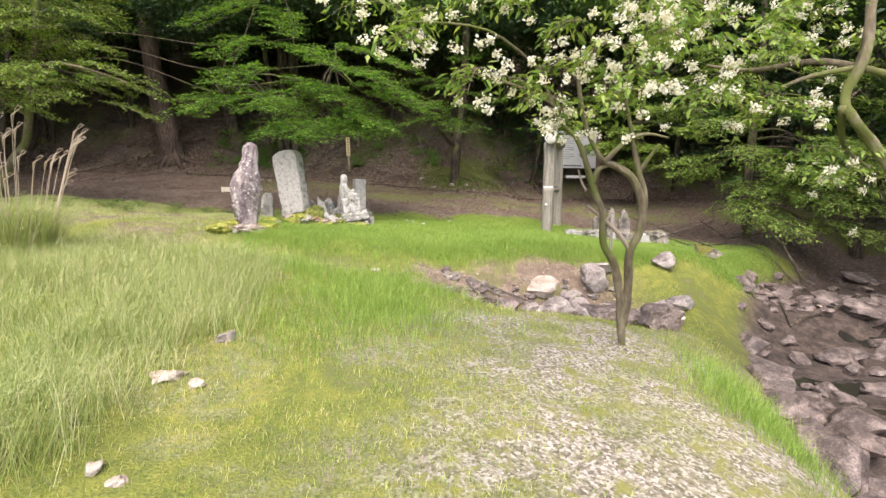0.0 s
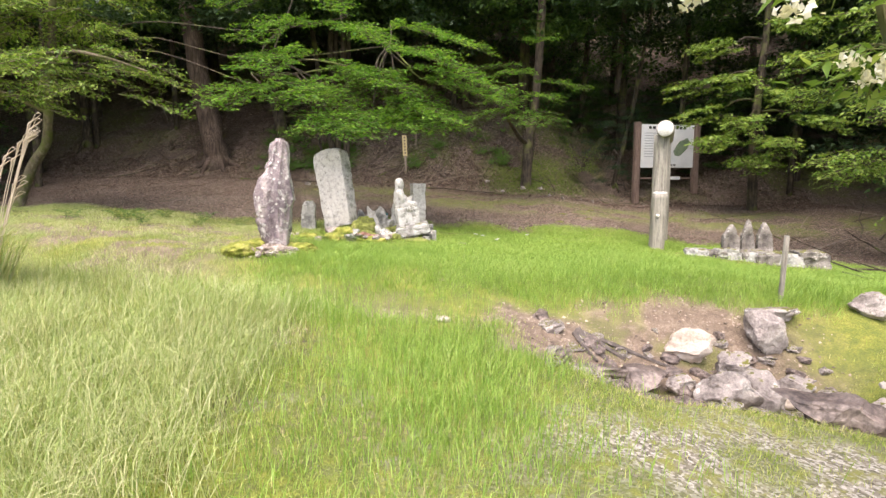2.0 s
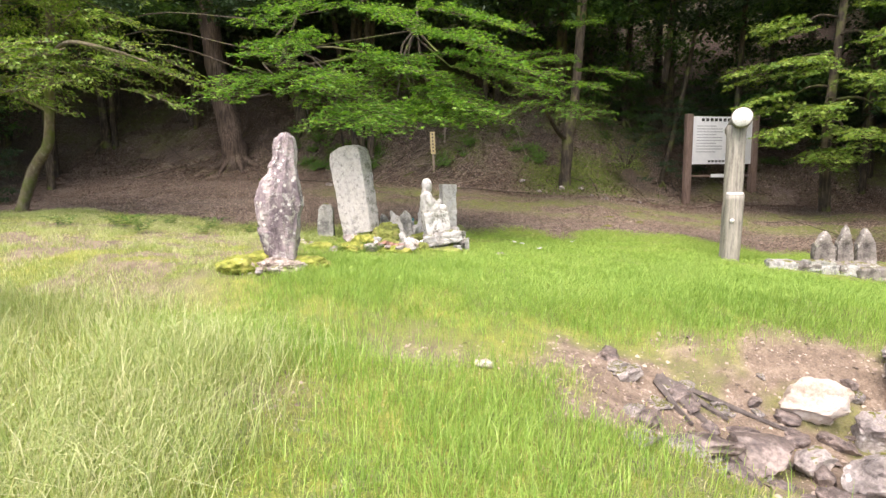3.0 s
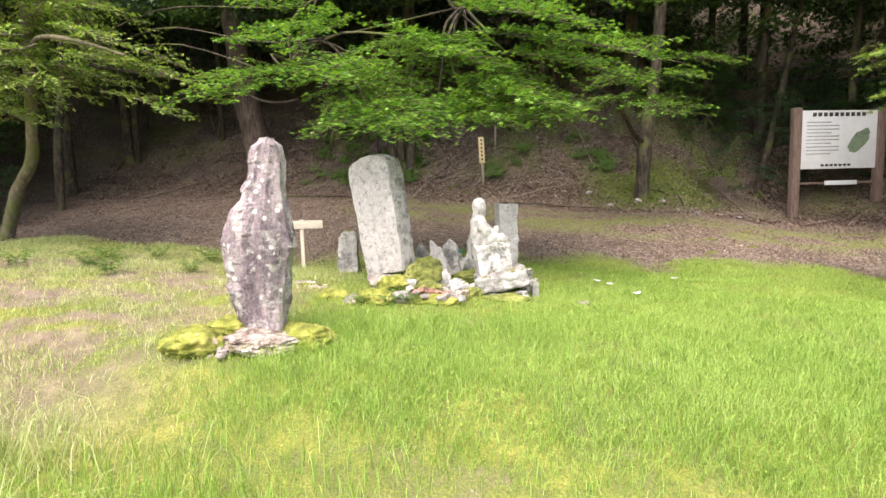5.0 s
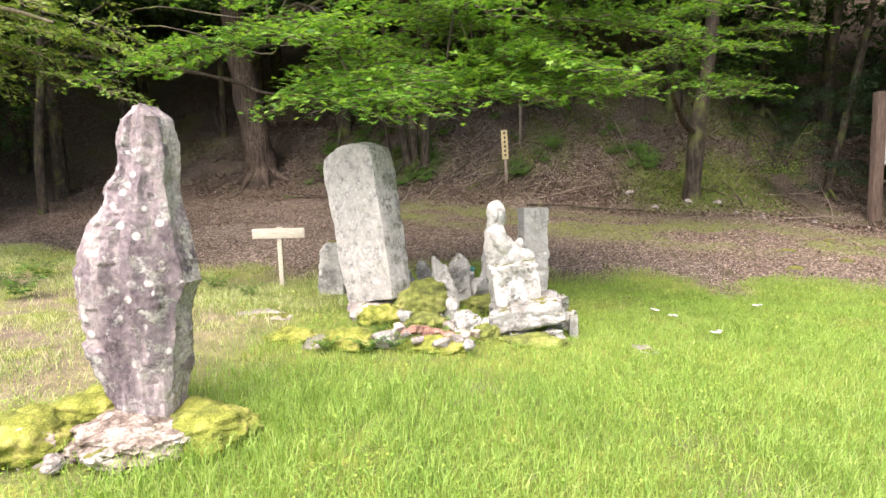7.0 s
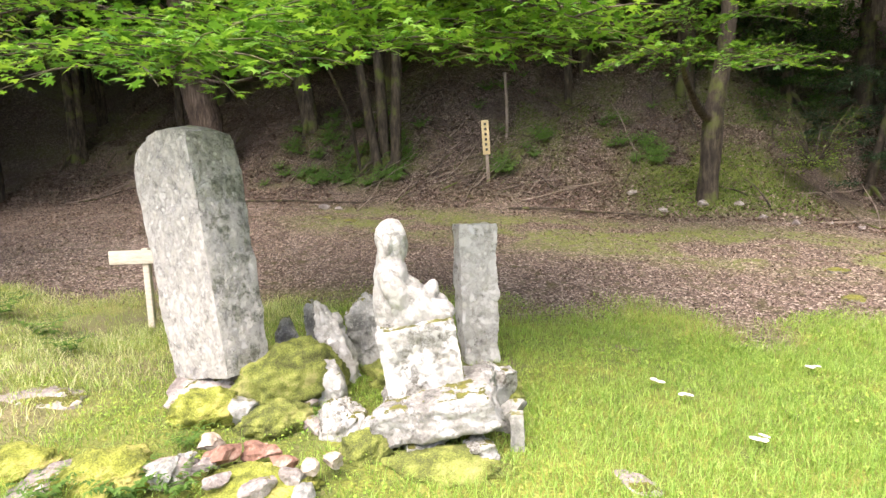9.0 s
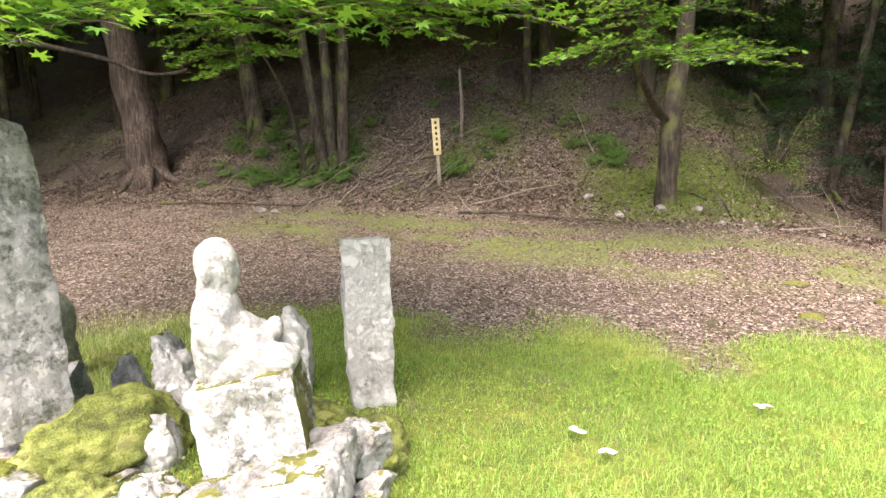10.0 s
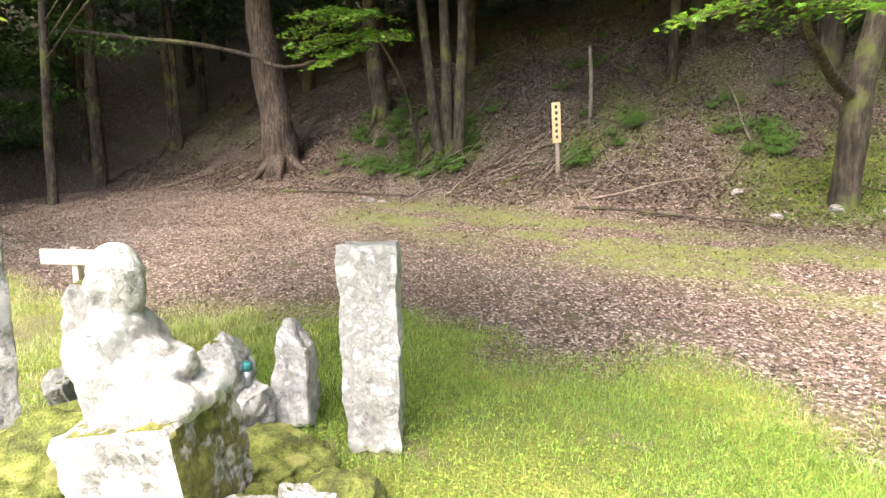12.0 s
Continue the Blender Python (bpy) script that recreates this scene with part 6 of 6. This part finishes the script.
# ---- undergrowth ----
t, o = at(2.1, 19.3, "bush", "pale green small-leaved bush on the bank", "bush")
lv = Leafage()
for k in range(16):
    a = lrng.uniform(0, 6.28)
    tip = Vector((2.1 + 0.55 * math.cos(a), 19.1 + 0.5 * math.sin(a), o[2] + lrng.uniform(0.5, 1.7)))
    lv.spray(tip, (2.1, 19.3, o[2] + 0.5), 0.35, 9, 0.045, 0.04)
lv.grow(t, M_BRIGHT, LEAF, 0.5, 0.2, M_DARKBARK, o)


def fern(x, y, size, n=9):
    """A tuft of fronds: each a bent rib with two rows of leaflets."""
    t = thing("fern", x, y, gz(x, y), "green fern tuft on the shaded bank", "fern", "ferns on the bank", 0, 36 if y > 18 else 0)
    c, s, h = [], [], []
    for k in range(n):
        a = 6.283 * k / n + lrng.uniform(-0.3, 0.3)
        for j in range(1, 13):
            u = j / 12
            p = Vector((math.cos(a) * u * size, math.sin(a) * u * size, size * (1.5 * u - 1.15 * u * u) + 0.02))
            for q in (1, -1):
                c.append(p)
                s.append(size * 0.34 * (1 - u * 0.85))
                h.append(a - math.pi / 2 + q * 1.1)
    ob = new("fronds", leaf_mesh("fronds", np.array([tuple(v) for v in c]), s, M_FERN, (LEAF[0] * (0.8, 1, 1), LEAF[1]), lrng, 0.12, 0.1, np.array(h)))
    ob.parent = t
    ob["kind"] = "stuff"


for k in range(120):
    if k < 62:
        x, y = lrng.uniform(-8.0, -4.9), lrng.uniform(18.5, 20.4)
    elif k < 74:
        x, y = lrng.uniform(-3.4, -2.2), lrng.uniform(19.2, 20.4)
    elif k < 90:
        x, y = lrng.uniform(-1.3, 0.0), lrng.uniform(19.4, 21.2)
    else:
        x, y = lrng.uniform(-9.5, 3.5), lrng.uniform(20.5, 24.0)
    fern(x, y, lrng.uniform(0.14, 0.34), 9)
for x, y, s in [(-2.62, 10.48, 0.16), (-2.80, 10.42, 0.20), (-3.05, 10.30, 0.16), (-2.85, 10.78, 0.14), (-2.4, 11.2, 0.13), (-2.2, 11.75, 0.12), (-6.2, 10.6, 0.35), (-6.8, 10.9, 0.4), (-7.4, 10.5, 0.35), (-5.6, 11.2, 0.25), (-5.2, 11.9, 0.3), (-6.0, 12.1, 0.35), (-6.6, 11.8, 0.3), (-4.6, 11.6, 0.22), (-7.0, 11.4, 0.35)]:
    fern(x, y, s, 7)


def stick(x, y, ln, turn, r, rise=0.05, mt=M_DEAD):
    bm = bmesh.new()
    pts = []
    for k in range(5):
        f = k / 4 - 0.5
        px, py = x + math.cos(turn) * ln * f, y + math.sin(turn) * ln * f
        pts.append((px + lrng.normal(0, 0.02), py + lrng.normal(0, 0.02), gz(px, py) + r + rise * (0.5 + f)))
    tube(bm, bend(pts, 3), taper(13, r, r * 0.5), 6, 0.4, x)
    single("fallen_branch", bm, mt, Matrix.Identity(4), "bare brown fallen branch on the leaf litter", "branch", "fallen branches")


for k in range(130):
    x, y = lrng.uniform(-13, 4.5), lrng.uniform(17.6, 23.0)
    stick(x, y, lrng.uniform(0.4, 1.5), lrng.uniform(0, 3.14), lrng.uniform(0.006, 0.016), lrng.uniform(0.02, 0.4), M_DARKBARK if k % 3 else M_DEAD)
for k in range(60):
    x, y = lrng.normal(-3.6, 1.1), lrng.normal(19.1, 0.5)
    stick(x, y, lrng.uniform(0.5, 1.5), lrng.uniform(0.2, 1.4), lrng.uniform(0.005, 0.012), lrng.uniform(0.05, 0.4), M_DARKBARK if k % 2 else M_DEAD)
for k in range(20):
    stick(lrng.uniform(4.6, 9), lrng.uniform(10.5, 16), lrng.uniform(0.6, 2.4), lrng.uniform(0, 3.14), lrng.uniform(0.008, 0.02), lrng.uniform(0.05, 0.4), M_DARKBARK if k % 4 else M_DEAD)
for x, y, ln, a in [(-6.6, 17.55, 2.6, 0.06), (-1.6, 17.75, 2.2, -0.05), (4.9, 9.7, 1.6, 2.2), (5.5, 8.6, 1.4, 1.2), (5.9, 8.2, 1.2, 0.4)]:
    stick(x, y, ln, a, 0.022, 0.04, M_DARKBARK)
t, o = at(-3.15, 20.2, "thin_stake", "thin bare pole standing on the bank", "stake")
limb(t, "pole", [(-3.15, 20.2, o[2] - 0.1), (-3.12, 20.2, o[2] + 0.6), (-3.15, 20.2, o[2] + 1.3)], 0.035, 0.03, M_DEAD, o, 8, 0.2)


def moss_bed(x0, x1, y0, y1, n, lab, tall=0.05):
    x, y = lrng.uniform(x0, x1, n), lrng.uniform(y0, y1, n)
    keep = lrng.uniform(0.15, 1, n) < moss_zone(x, y)
    x, y = x[keep], y[keep]
    stuff("moss_and_seedlings", blades("moss", x, y, lrng.uniform(0.015, tall, len(x)), 0.010 + 0 * x, lrng.uniform(0.3, 1.0, len(x)), M_BANKMOSS, lrng), lab, "moss")


moss_bed(-8.6, -3.6, 17.9, 21.0, 22000, "green moss and seedlings under the thin trunks", 0.09)
moss_bed(-3.6, 3.6, 17.8, 21.5, 90000, "bright green moss round the young maple", 0.06)
moss_bed(-7.5, 4.0, 14.3, 17.8, 22000, "thin olive moss on the leaf litter", 0.025)
for k, (x, y) in enumerate([(1.10, 15.25), (0.95, 14.45), (1.65, 14.9), (-5.35, 16.55), (-4.95, 16.5), (1.9, 16.2)]):
    single("moss_tuft", mound(640 + k, 0.22, 0.17, 0.08), M_MOSSROCK, pose(x, y, gz(x, y) - 0.005, 0, 0, 50 * k), "small dark moss tuft on the leaf litter", "moss", "moss tufts on the litter", True, 0.0)
for x, y, s in [(1.34, 17.45, 0.12), (-5.8, 17.25, 0.16), (-5.5, 17.2, 0.12), (1.0, 17.7, 0.10), (0.3, 18.3, 0.14), (0.8, 18.2, 0.12), (-0.3, 18.1, 0.10), (1.9, 17.9, 0.08), (2.2, 17.7, 0.1), (-0.75, 18.6, 0.14)]:
    single("stone", rock(int(900 + x * 37), s * 1.6, s, s * 0.8, 8, 0.12, 2), M_ROCK, pose(x, y, gz(x, y) + s * 0.15, 0, 0, 50 * x), "grey-brown stone at the foot of the bank", "rock", "stones at the bank's foot")

# pampas tussock with last year's stems
t, o = at(-5.05, 6.4, "pampas_grass", "clump of pampas grass with dry straw stems and plumes", "pampas grass")
n = 1500
a, r = lrng.uniform(0, 6.28, n), 0.34 * np.sqrt(lrng.uniform(0, 1, n))
me = blades("leaves", -5.05 + r * np.cos(a), 6.4 + r * np.sin(a), lrng.uniform(0.45, 1.05, n), 0.009 + 0 * a, lrng.uniform(0.25, 1.0, n), M_TALLGRASS, lrng)
me.transform(Matrix.Translation((-o[0], -o[1], -o[2])))
ob = new("leaves", me)
ob.parent = t
ob["kind"] = "stuff"
for k in range(40):
    a, ln = lrng.uniform(0, 6.28), lrng.uniform(0.9, 1.75)
    b = Vector((0.22 * math.cos(a), 0.22 * math.sin(a), 0))
    w = Vector((math.cos(a) * 0.22 + 0.08, math.sin(a) * 0.22, 1)) * ln
    bm = bmesh.new()
    pts = [b, b + w * 0.5, b + w * 0.85, b + w + Vector((0.05, 0, 0.03)), b + w + Vector((0.12, 0, 0.03))]
    tube(bm, bend(pts, 3), taper(13, 0.0045, 0.0025), 4)
    tube(bm, [b + w * 0.9, b + w * 0.97, b + w + Vector((0.11, 0, 0.03))], [0.004, 0.009, 0.002], 5, 0.5)
    part("stem", bm, M_STRAW, t)
